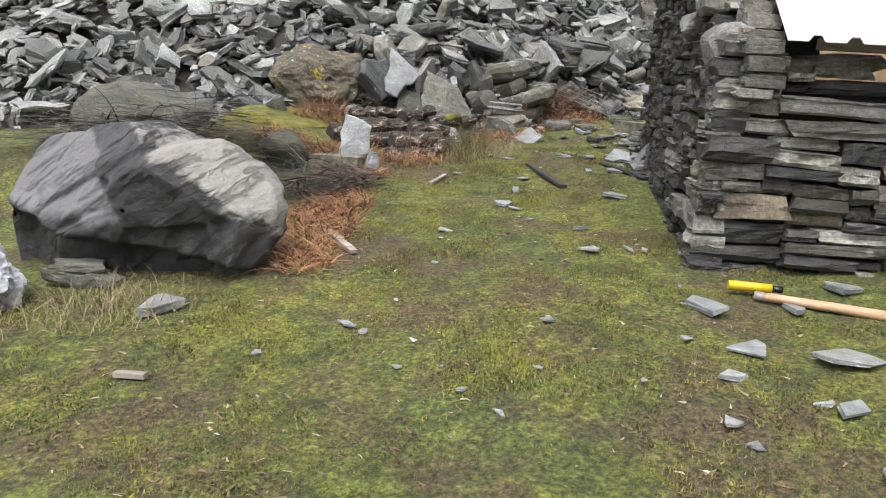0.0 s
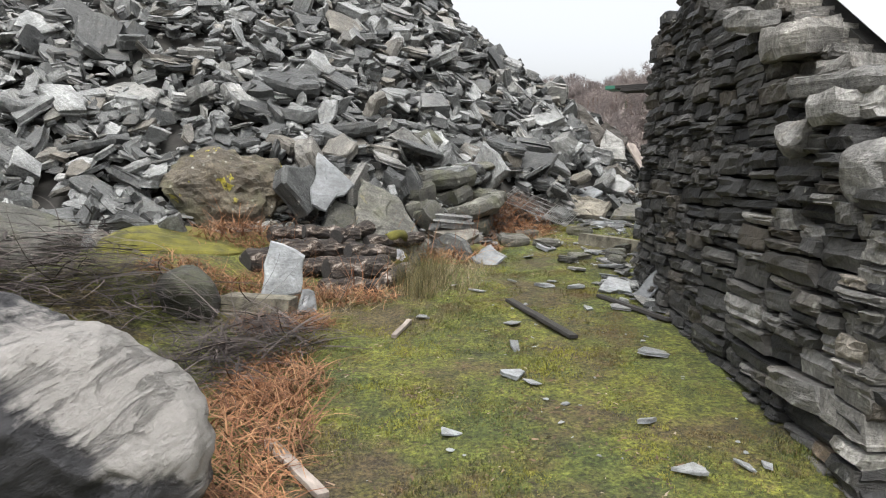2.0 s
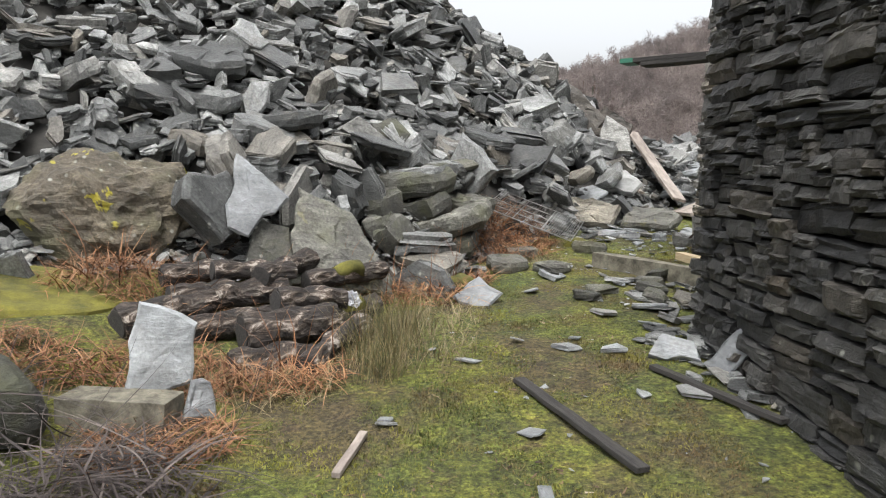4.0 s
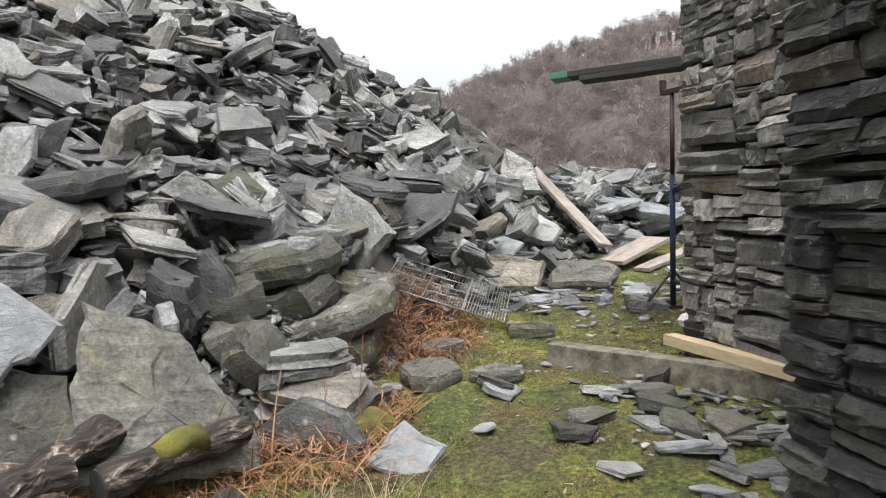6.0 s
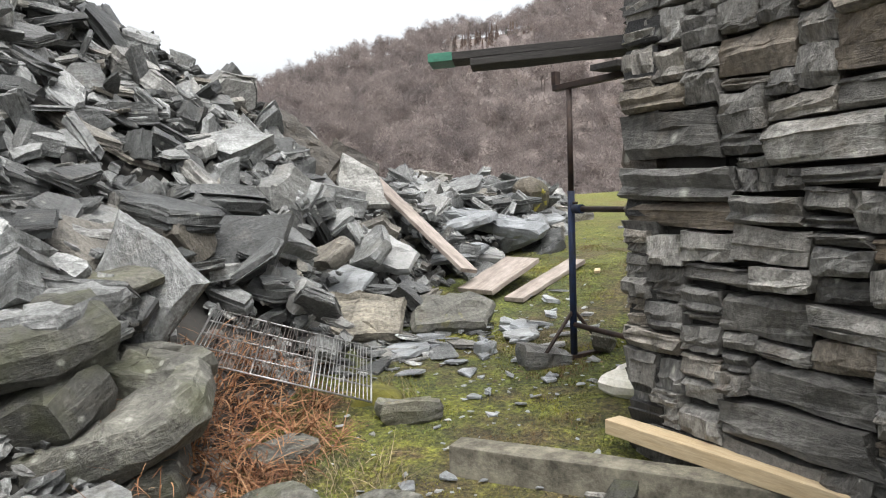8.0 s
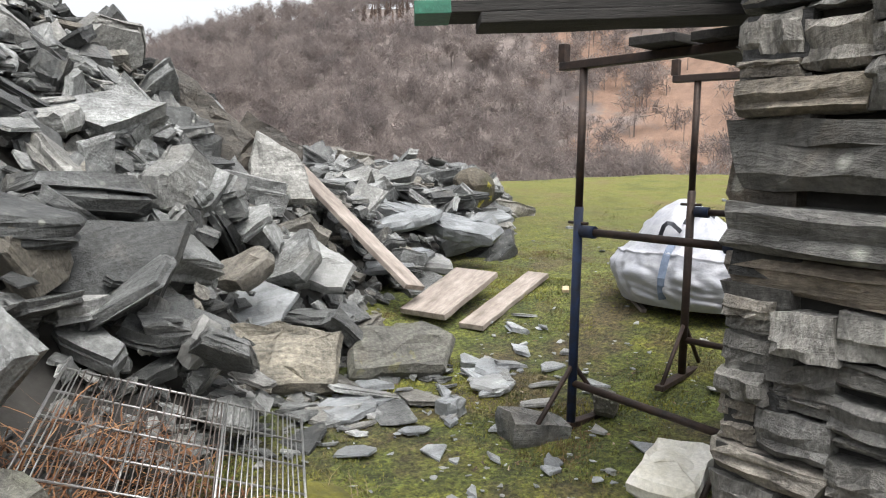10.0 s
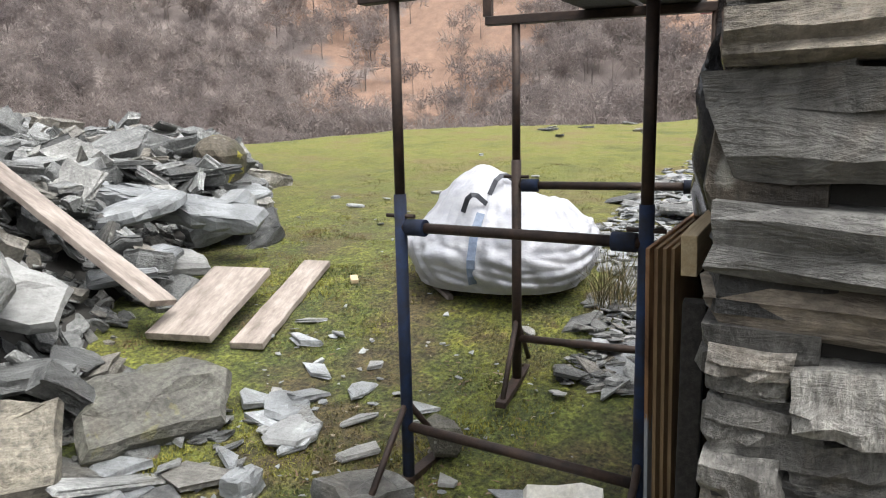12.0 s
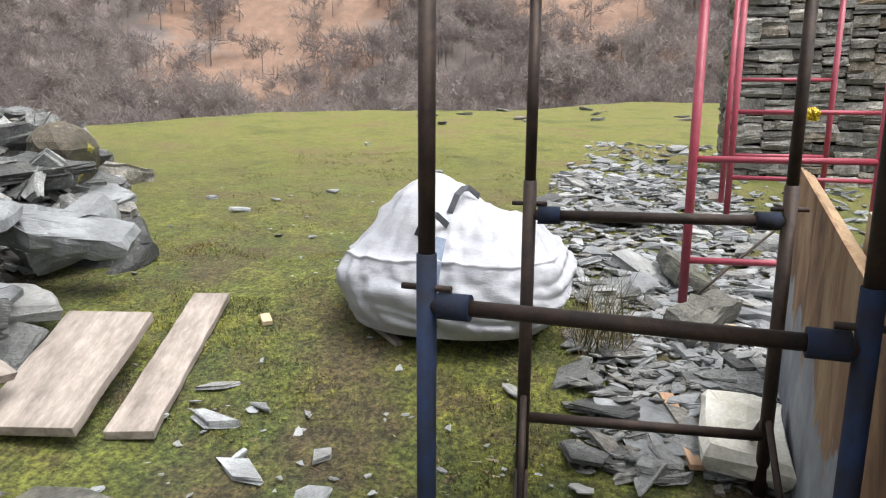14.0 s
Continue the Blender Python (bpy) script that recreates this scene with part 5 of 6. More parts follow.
def lay_pieces(rows, meshes, name, label, group, tilt=5.0, sink=0.3):
    for x, y, w in rows:
        me = meshes[int(pick.integers(0, len(meshes)))]
        ob = new(name, me)
        zs = [v.co.z for v in me.vertices]
        w *= 1.12
        ob.matrix_world = Matrix.Translation((x, y, ground_z(x, y) - min(zs) * w * (1 - sink) + 0.012)) @ pose(0, 0, 0, pick.normal(0, tilt), pick.normal(0, tilt), pick.uniform(0, 360)) @ Matrix.Diagonal((w, w, w * 1.1, 1))
        tagged(ob, label, "slate", group)


NEAR_START = [(1.52, 3.3, 0.26), (1.3, 2.99, 0.2), (1.92, 3.15, 0.36), (1.69, 2.68, 0.27), (1.47, 3.81, 0.3), (2.33, 4.02, 0.32), (1.25, 3.41, 0.15), (1.22, 2.45, 0.09), (1.18, 2.6, 0.13), (-0.49, 3.66, 0.15), (0.59, 3.66, 0.11), (0.28, 2.72, 0.09), (0.12, 2.9, 0.08), (-1.62, 3.92, 0.46), (-1.11, 4.65, 0.16), (1.95, 3.75, 0.24), (1.6, 2.2, 0.2), (2.1, 2.9, 0.3)]
MID_PATH = [(0.0, 5.46, 0.14), (0.5, 6.15, 0.24), (0.59, 6.0, 0.16), (0.65, 6.73, 0.16), (1.52, 6.4, 0.28), (1.04, 5.38, 0.16), (1.01, 4.85, 0.19), (1.3, 4.86, 0.14), (1.4, 4.87, 0.11), (0.68, 8.3, 0.2), (0.1, 7.59, 0.12), (1.3, 8.38, 0.25), (1.59, 8.22, 0.26), (1.88, 9.03, 0.27), (2.23, 9.03, 0.29), (1.53, 9.78, 0.2), (1.95, 8.05, 0.3), (1.45, 8.54, 0.15), (1.49, 7.61, 0.13), (1.74, 7.56, 0.24), (0.11, 7.64, 0.13), (2.08, 8.7, 0.26)]
BY_LINTEL = [(2.16, 10.54, 0.14), (2.29, 10.1, 0.17), (2.33, 10.46, 0.12), (3.55, 10.99, 0.15), (3.65, 11.71, 0.19), (3.15, 11.12, 0.14), (1.86, 10.17, 0.38), (3.66, 11.73, 0.19), (3.32, 12.15, 0.31), (4.06, 11.77, 0.31), (4.37, 11.63, 0.23), (3.6, 11.04, 0.18), (4.05, 10.81, 0.24), (3.46, 11.27, 0.13), (3.51, 12.1, 0.22), (4.33, 12.2, 0.32), (3.03, 11.75, 0.22), (3.41, 11.75, 0.23), (4.45, 12.0, 0.34), (4.62, 11.78, 0.26), (4.2, 12.02, 0.3), (4.72, 12.12, 0.3), (3.85, 11.95, 0.28), (4.1, 11.5, 0.2), (3.3, 11.5, 0.2), (4.55, 11.4, 0.18), (3.75, 11.45, 0.16), (4.85, 11.85, 0.18), (3.6, 12.3, 0.3), (4.95, 12.35, 0.26)]
SHELF = [(5.1, 12.19, 0.14), (8.04, 13.81, 0.2), (9.05, 13.35, 0.2), (5.18, 12.45, 0.22), (5.46, 11.16, 0.17), (5.9, 12.9, 0.1), (6.6, 12.4, 0.08), (7.4, 12.9, 0.1), (10.5, 12.6, 0.22), (12.5, 14.1, 0.25)]
lay_pieces(NEAR_START, FLAT_PALE, "slate_piece", "flat pale grey slate piece lying on mossy turf", "loose slates on the turf")
lay_pieces(MID_PATH, FLAT_PALE, "slate_piece", "flat pale grey slate piece lying on mossy turf", "loose slates on the turf", 8)
lay_pieces(BY_LINTEL, FLAT_PALE, "slate_piece", "flat grey slate piece on damp grass", "loose slates on the turf", 8)
lay_pieces(SHELF, FLAT_PALE, "slate_piece", "small flat slate chip lying in pasture grass", "loose slates on the turf")
lay_pieces([(1.87, 9.44, 0.3), (2.05, 9.56, 0.3), (2.44, 9.42, 0.4), (2.5, 9.6, 0.32), (2.66, 9.75, 0.36), (4.29, 11.19, 0.42), (1.84, 10.25, 0.36), (2.35, 9.2, 0.3)], BLOCKY, "slate_block", "thick weathered slate block on the grass", "slate blocks by the path", 6, 0.45)
lay_pieces([(2.0, 8.4, 0.3), (2.12, 8.2, 0.34), (2.25, 8.75, 0.35), (2.6, 9.1, 0.35), (2.75, 9.4, 0.3), (4.29, 11.9, 0.44), (2.3, 9.3, 0.4), (2.9, 9.75, 0.3)], FLAT_GREY, "slate_slab", "dark grey slate slab lying at the wall foot", "slate blocks by the path", 9, 0.3)


def rough_outline(r, w, d):
    n = int(r.integers(5, 8))
    pts = []
    for k in range(n):
        a = 2 * math.pi * (k + r.uniform(-0.3, 0.3)) / n
        q = r.uniform(0.82, 1.05)
        pts.append((0.5 * w * q * math.copysign(abs(math.cos(a)) ** 0.7, math.cos(a)), 0.5 * d * q * math.copysign(abs(math.sin(a)) ** 0.7, math.sin(a))))
    return pts


def scree_slabs(rows, material, label, group, seed):
    """Larger slabs bedded in the tip: x, y, width, thickness, lean."""
    r = np.random.default_rng(seed)
    for x, y, w, h, lean in rows:
        z = scree_z(x, y) + h * 0.35
        m = Matrix.Translation((x, y - 0.1, z)) @ pose(0, 0, 0, r.uniform(4, 22), -lean, -28 + r.uniform(-15, 15))
        slab("slate_slab", rough_outline(r, w, w * r.uniform(0.55, 0.85)), h * 0.62, m, material, label, "slab", group, int(r.integers(1, 99)))




def stacked_slab(x, y, z, width, thick, rise, seed):
    """A thick slab lying in the stack at the foot of the tip, one end higher than the other."""
    r = np.random.default_rng(seed)
    m = Matrix.Translation((x + 0.10, y + 0.15, z)) @ pose(0, 0, 0, 0, 0, -33.9 + r.uniform(-10, 10)) @ pose(0, 0, 0, 0, -rise, 0) @ pose(0, 0, 0, r.uniform(6, 16), 0, 0)
    slab("slate_slab", rough_outline(r, width, max(0.5, width * 0.62)), thick, m, BIG, "thick lichened slate slab stacked at the foot of the tip", "slab", "large slabs in the tip", seed)


for k, row in enumerate([(0.68, 11.24, 1.58, 0.98, 0.21, 10), (1.04, 11.81, 1.74, 0.98, 0.1, 6), (1.21, 11.29, 1.35, 0.66, 0.17, -6), (0.74, 11.08, 1.31, 0.62, 0.21, 22), (1.0, 11.04, 1.17, 0.98, 0.21, 19), (0.33, 10.94, 1.34, 0.5, 0.23, 5), (0.29, 10.69, 1.17, 0.33, 0.19, 25), (0.38, 10.45, 1.1, 0.39, 0.24, 38), (1.07, 10.97, 0.98, 0.5, 0.19, 12), (0.45, 11.3, 1.41, 0.48, 0.11, 8)]):
    stacked_slab(*row, 140 + k)
slab("upright_slab", [(-0.28, -0.25), (0.24, -0.28), (0.30, 0.10), (0.12, 0.30), (-0.16, 0.26)], 0.16, facing((0.53, 12.00, 1.93), (-0.45, -0.8, 0.25), 6), BIG, "upright weathered slab standing in the tip", "slab", "large slabs in the tip", 155)
for x, y, w, d, h, spin, seed in ((1.58, 10.63, 0.46, 0.36, 0.13, 10, 161), (1.93, 10.40, 0.38, 0.22, 0.10, -25, 162), (1.84, 11.21, 0.46, 0.24, 0.09, -12, 163), (2.58, 11.14, 0.44, 0.26, 0.12, -30, 164)):
    slab("slate_block", rough_outline(np.random.default_rng(seed), w, d), h, Matrix.Translation((x, y, ground_z(x, y) + 0.35 * h)) @ pose(0, 0, 0, 4, -3, spin), LEANING, "thick pale-topped slate block on the grass", "slate", "slate blocks by the path", seed)
scree_slabs([(-1.29, 12.2, 1.05, 0.3, -6), (-0.53, 11.55, 0.85, 0.26, 4), (-1.24, 11.6, 0.65, 0.28, -10), (-0.17, 12.3, 0.6, 0.2, 62), (-1.26, 10.95, 0.56, 0.24, -12), (-1.77, 10.95, 0.52, 0.12, -5), (-1.96, 11.65, 0.55, 0.3, -35), (-2.45, 11.7, 0.5, 0.25, 20), (0.85, 11.55, 0.95, 0.22, 3), (-3.2, 11.6, 0.8, 0.2, -8), (-3.4, 10.6, 0.7, 0.2, 10), (-4.4, 11.2, 0.8, 0.25, -12), (-2.9, 10.3, 0.55, 0.16, 25)], SCREE, "large grey slate slab bedded in the tip", "large slabs in the tip", 42)
scree_slabs([(2.55, 12.4, 0.3, 0.2, 50), (5.0, 13.75, 0.7, 0.12, 8), (5.28, 13.75, 0.66, 0.16, -8), (6.3, 14.15, 0.8, 0.3, 25), (5.5, 14.2, 0.7, 0.18, 15), (6.7, 14.9, 0.9, 0.16, 4), (7.0, 14.6, 0.8, 0.12, 6)], PALE, "pale smooth slate slab at the end of the tip", "large slabs in the tip", 43)
scree_slabs([(2.37, 13.4, 0.45, 0.2, -5), (2.4, 13.9, 0.45, 0.2, 10), (3.19, 13.1, 0.42, 0.2, 35), (3.7, 13.3, 0.5, 0.2, 45), (6.5, 13.95, 0.75, 0.22, 30)], SCREE, "angular dark slate slab bedded in the tip", "large slabs in the tip", 44)
slab("bright_slab", [(-0.30, -0.12), (0.22, -0.18), (0.32, 0.05), (0.05, 0.26), (-0.28, 0.22)], 0.10, facing((3.84, 13.25, 1.58), (-0.25, -0.6, 0.75), -10), PALE, "smooth pale slate slab leaning in the tip", "slab", "", 51)
slab("ochre_slab", [(-0.44, -0.06), (-0.36, 0.2), (0.05, 0.24), (0.42, 0.16), (0.36, -0.2), (-0.05, -0.22)], 0.17, facing((3.14, 12.66, 1.19), (-0.25, -0.6, 0.75), -8), OCHRE, "broad ochre-stained slab at the grass edge", "slab", "", 52)
slab("pale_slab", [(-0.28, -0.16), (0.1, -0.18), (0.30, 0.02), (0.12, 0.22), (-0.14, 0.16)], 0.07, facing((3.32, 13.1, 1.40), (-0.25, -0.5, 0.85), 15), PALE, "pale angular slate slab resting on the tip", "slab", "", 50)
slab("lichen_slab", [(-0.36, -0.16), (0.22, -0.24), (0.40, 0.02), (0.24, 0.18), (-0.24, 0.22)], 0.15, facing((3.90, 12.42, 1.16), (-0.2, -0.45, 0.88), 4), LEANING, "grey lichened slab at the grass edge", "slab", "", 53)
for x, y, w, d, spin, seed in ((4.14, 11.84, 0.31, 0.24, 10, 171), (4.32, 12.02, 0.40, 0.22, 30, 172), (3.31, 12.15, 0.36, 0.28, -10, 173), (3.72, 11.78, 0.18, 0.16, 5, 174)):
    slab("slate_piece", rough_outline(np.random.default_rng(seed), w, d), 0.045 if seed < 174 else 0.1, Matrix.Translation((x, y, ground_z(x, y) + 0.03)) @ pose(0, 0, 0, 3, -2, spin), PALE, "smooth pale slate piece lying on the grass", "slate", "loose slates on the turf", seed)
slab("long_slab", [(-0.82, -0.13), (-0.76, 0.12), (0.2, 0.16), (0.74, 0.18), (0.82, -0.08), (0.3, -0.16)], 0.13, Matrix.Translation((5.85, 14.12, 1.76)) @ pose(0, 0, 0, 0, 0, -86) @ pose(0, 0, 0, 12, 10, 0), PALE, "long pale slate beam lying down the end of the tip", "slab", "", 49)
slab("dark_slab", [(-0.50, -0.22), (0.42, -0.28), (0.50, 0.02), (-0.1, 0.26), (-0.44, 0.30)], 0.14, facing((3.72, 14.62, 2.66), (-0.5, -0.8, 0.2), -24), WALL_DARK, "dark wet slate slab on the crest of the tip", "slab", "", 54)
slab("dark_slab", [(-0.34, -0.24), (0.36, -0.26), (0.32, 0.12), (-0.2, 0.24)], 0.14, facing((4.12, 14.32, 2.42), (-0.45, -0.8, 0.2), -20), WALL_DARK, "dark wet slate slab on the crest of the tip", "slab", "", 55)
slab("crest_slab", [(-0.26, -0.3), (0.3, -0.32), (0.22, 0.1), (-0.06, 0.32)], 0.12, facing((4.02, 14.02, 2.26), (-0.35, -0.8, 0.4), 4), SCREE, "pointed grey slab standing near the crest", "slab", "", 48)
slab("propped_slab", [(-0.22, -0.2), (0.22, -0.24), (0.2, 0.2), (-0.05, 0.3)], 0.06, facing((-0.62, 10.02, 1.0), (0.05, -0.85, 0.4), 5), BIG, "grey slab under the triangular slate", "slab", "", 56)
slab("propped_slab", [(-0.18, -0.12), (0.16, -0.18), (0.2, 0.12), (-0.12, 0.16)], 0.05, facing((-0.34, 10.08, 1.05), (0.1, -0.8, 0.5), 20), BIG, "grey slab under the triangular slate", "slab", "", 57)
slab("leaning_slate", [(-0.16, 0.0), (0.14, -0.02), (0.2, 0.2), (-0.05, 0.26)], 0.04, facing((0.98, 9.62, ground_z(0.98, 9.62)), (-0.3, -0.7, 0.6), -20), PALE, "pale slate leaning in dead bracken", "slab", "", 58)
slab("leaning_slate", [(-0.09, 0.0), (0.07, 0.0), (0.1, 0.26), (-0.02, 0.36)], 0.03, facing((2.02, 7.80, ground_z(2.02, 7.8)), (-0.8, -0.5, 0.3), -25), PALE, "pale slate leaning against the wall foot", "slab", "", 59)
slab("leaning_slate", [(-0.15, 0.0), (0.16, 0.02), (0.1, 0.14), (-0.1, 0.16)], 0.05, facing((1.88, 8.02, ground_z(1.88, 8.02)), (-0.5, -0.6, 0.6), 0), PALE, "pale slate leaning against the wall foot", "slab", "", 60)
rock("brown_rock", (7.05, 14.68, 2.02), (0.36, 0.24, 0.26), RUSTY, "brown angular rock at the end of the tip", "rock", 20, 8, 3, 9)
slab("ledge_stone", [(-0.24, -0.1), (0.22, -0.1), (0.24, 0.08), (-0.2, 0.1)], 0.09, Matrix.Translation((-2.3, 4.42, 0.07)) @ pose(0, 0, 0, 0, 2, -10), BIG, "flat grey stone under the boulder", "slab", "", 61)
slab("ledge_stone", [(-0.16, -0.1), (0.2, -0.1), (0.14, 0.08), (-0.2, 0.1)], 0.05, Matrix.Translation((-2.36, 4.47, 0.14)) @ pose(0, 0, 0, 0, -3, 6), BIG, "flat grey stone under the boulder", "slab", "", 62)

# ---- big stones on the broken corner of the building ----
for c, sz, spin, seed in (((1.80, 4.80, 1.74), (0.24, 0.24, 0.22), 20, 3), ((1.70, 5.36, 1.94), (0.15, 0.17, 0.14), -30, 4)):
    rock("coping_stone", c, sz, WALL_PALE, "large pale stone on the broken wall top", "stone", spin, seed, 4, 14, (0, 0), "stones on the broken corner", 0.06)
for c, w, d, h, spin, seed in (((2.25, 4.57, 1.68), 0.75, 0.34, 0.09, -6, 181), ((1.80, 5.20, 2.20), 0.36, 0.62, 0.10, 8, 182), ((1.84, 5.66, 2.48), 0.36, 0.52, 0.17, -6, 183), ((1.76, 5.14, 2.05), 0.32, 0.44, 0.15, -20, 184), ((1.80, 6.05, 2.66), 0.34, 0.44, 0.12, 12, 185)):
    slab("coping_stone", rough_outline(np.random.default_rng(seed), w, d), h, Matrix.Translation(c) @ pose(0, 0, 0, 5, -7, spin), WALL_PALE, "large pale stone on the broken wall top", "stone", "stones on the broken corner", seed)

# ---- logs, lintel block, moss ----


def log(p, q, r, label, moss=False):
    p, q = Vector(p), Vector(q)
    t = new("log")
    t.matrix_world = Matrix.Translation(p) @ (q - p).to_track_quat("X", "Z").to_matrix().to_4x4()
    tagged(t, label, "log", "rotting logs")
    ln = (q - p).length
    bark = bm_tube((0, 0, 0), (ln, 0, 0), r, 30, 0.03, 0.02, r * 0.9, 40)
    off = Vector((p.x * 7, p.y * 5, p.z * 9))
    for v in bark.verts:
        out = Vector((0, v.co.y, v.co.z)).normalized()
        v.co += out * (0.30 * r * noise.noise(v.co * 5 + off) + 0.28 * r * abs(noise.noise(Vector((v.co.x * 7, v.co.y * 26, v.co.z * 26)) + off)) - 0.05 * r)
    for g in bark.faces:
        g.smooth = False
    part("bark", bark, ROTTEN, t)
    part("cut_end", bm_tube((-0.012, 0, 0), (0.02, 0, 0), r * 0.86, 18), DARK_WOOD, t, "dark cut end")
    if moss:
        part("moss_patch", bm_tube((ln * 0.35, 0, 0.45 * r), (ln * 0.7, 0, 0.45 * r), r * 0.6, 16, 0, 0.03, r * 0.9, 6), MOSS, t, "green moss")
    return t


log((-1.20, 9.12, 0.80), (-0.45, 9.45, 0.80), 0.10, "rotten flaking log in the heap")
log((-0.62, 9.35, 0.92), (-0.28, 9.85, 0.98), 0.085, "short dark log with a charred end")
log((-0.30, 9.60, 0.84), (0.30, 9.90, 0.90), 0.085, "rotten log with green moss", True)
log((-0.70, 8.80, 0.64), (-0.10, 9.05, 0.66), 0.13, "thick flaking log with a dark cut end")
log((-0.75, 8.55, 0.50), (-0.25, 8.70, 0.52), 0.10, "wet rotten log at the bottom of the heap")
log((-0.30, 8.40, 0.54), (0.10, 9.00, 0.66), 0.075, "slender rotten log slanting out of the rushes")
log((-1.45, 8.80, 0.70), (-0.95, 9.20, 0.78), 0.11, "rotten log behind the standing slab")
log((-0.95, 9.35, 0.96), (-0.40, 9.55, 0.94), 0.075, "thin broken log on top of the heap")
log((-0.62, 8.42, 0.42), (-0.40, 8.62, 0.56), 0.085, "stub of red-brown rotten log")
log((-1.05, 8.95, 0.62), (-0.55, 9.15, 0.66), 0.10, "dark rotten log low in the heap")
log((-0.20, 9.20, 0.62), (0.22, 9.50, 0.70), 0.08, "short mossy log in the rushes", True)
log((-1.30, 9.40, 0.90), (-0.85, 9.62, 0.94), 0.08, "grey flaking log end")
log((-0.50, 9.05, 0.80), (-0.05, 9.30, 0.78), 0.085, "split rotten log across the heap")
board("concrete_block", (-1.50, 7.98, ground_z(-1.3, 8) - 0.02), (-0.95, 7.82, ground_z(-0.95, 7.8)), 0.22, 0.17, CONCRETE, "pale concrete block lying in bracken", "block", 0, "", None, 0.012)
slab("pale_stone", [(-0.1, 0), (0.08, 0), (0.05, 0.2), (-0.04, 0.22)], 0.08, facing((-0.84, 7.9, ground_z(-0.84, 7.9)), (0.2, -0.9, 0.3)), PALE, "pale stone beside the concrete block", "stone", "", 63)
rock("moss_mound", (-2.15, 9.25, 0.72), (0.75, 0.5, 0.28), MOSS, "hump of bright yellow-green moss", "moss", 15, 14, 4, 3)
rock("moss_cushion", (2.62, 11.5, 0.90), (0.18, 0.16, 0.12), MOSS, "small moss cushion beside the wire grate", "moss", 15, 15, 3, 3)
rock("moss_cushion", (0.95, 10.15, 0.72), (0.25, 0.2, 0.12), MOSS, "small moss cushion at the foot of the slabs", "moss", 35, 16, 3, 3)
rock("crusted_stone", (-1.75, 7.75, 0.55), (0.3, 0.24, 0.26), BIG, "lichen-crusted stone beside the brushwood", "stone", 30, 17, 3, 9)
rock("grey_boulder", (-3.6, 8.7, 0.75), (0.85, 0.5, 0.5), BIG, "low grey boulder at the foot of the tip", "boulder", 15, 18, 4, 8)
slab("foam_block", [(-0.26, -0.15), (0.27, -0.14), (0.25, 0.15), (-0.24, 0.14)], 0.12, Matrix.Translation((3.84, 10.56, 1.0)) @ pose(0, 0, 0, 3, -4, 12), FOAM, "weathered white lichened block by the wall", "block", "", 67)
slab("foam_block", [(-0.24, -0.16), (0.24, -0.15), (0.23, 0.16), (-0.22, 0.15)], 0.11, Matrix.Translation((5.22, 10.24, 1.19)) @ pose(0, 0, 0, 4, -3, -8), FOAM, "cream foam block on slate chippings", "block", "", 68)
slab("plinth_block", [(-0.17, -0.11), (0.17, -0.1), (0.17, 0.11), (-0.16, 0.11)], 0.15, Matrix.Translation((3.80, 11.30, 1.0)) @ pose(0, 0, 0, 2, 4, -22), SCREE, "squared grey slate block by the trestle foot", "block", "", 69)
rock("tarpaulin", (3.80, 10.20, 3.0), (0.42, 0.26, 0.09), BLACK_SHEET, "crumpled dark tarpaulin lying on the boards", "tarpaulin", 10, 24, 5, 4, (0, 0), "", 0.3, 0.35)
rock("yellow_scrap", (5.85, 9.96, 2.40), (0.05, 0.035, 0.04), YELLOW, "yellow plastic scrap on top of the plywood", "scrap", 0, 25, 4, 6, (0, 0), "", 0.3, 0.4)
rock("white_sack", (-2.72, 3.98, 0.12), (0.26, 0.24, 0.26), WHITE_BAG, "crumpled white plastic sack on the turf", "sack", 0, 22, 5, 5, (0, 0), "", 0.35, 0.22)
rock("pale_fragment", (0.02, 9.35, 0.74), (0.1, 0.07, 0.08), WHITE_BAG, "crumpled white scrap on the logs", "scrap", 0, 23, 4, 7, (0, 0), "", 0.3, 0.5)

# ---- sticks and boards lying about ----
for p, q, w, material, label in (((0.89, 7.94), (1.12, 6.85), 0.07, DARK_WOOD, "dark weathered stick lying on the path"), ((-0.92, 5.51), (-0.63, 4.92), 0.06, OLD_WOOD, "pale split stick beside the bracken"), ((-0.17, 7.15), (-0.02, 7.5), 0.04, OLD_WOOD, "short pale stick on the turf"), ((1.70, 7.93), (1.97, 7.1), 0.06, DARK_WOOD, "dark batten lying along the wall foot"), ((-1.5, 3.1), (-1.34, 3.07), 0.04, OLD_WOOD, "pale wood chip on the turf"), ((5.72, 11.76), (5.86, 11.93), 0.04, OLD_WOOD, "small wood chip on the grass"), ((5.75, 12.47), (5.82, 12.52), 0.05, NEW_WOOD, "small sawn offcut on the grass"), ((5.6, 10.5), (5.1, 10.42), 0.06, HANDLE, "split red-brown lath on slate chippings"), ((6.3, 10.45), (6.5, 10.05), 0.05, NEW_WOOD, "broken lath on slate chippings")):
    board("stick", (*p, ground_z(*p) + 0.005), (*q, ground_z(*q) + 0.012), w, 0.028, material, label, "stick", 0, "sticks on the turf")

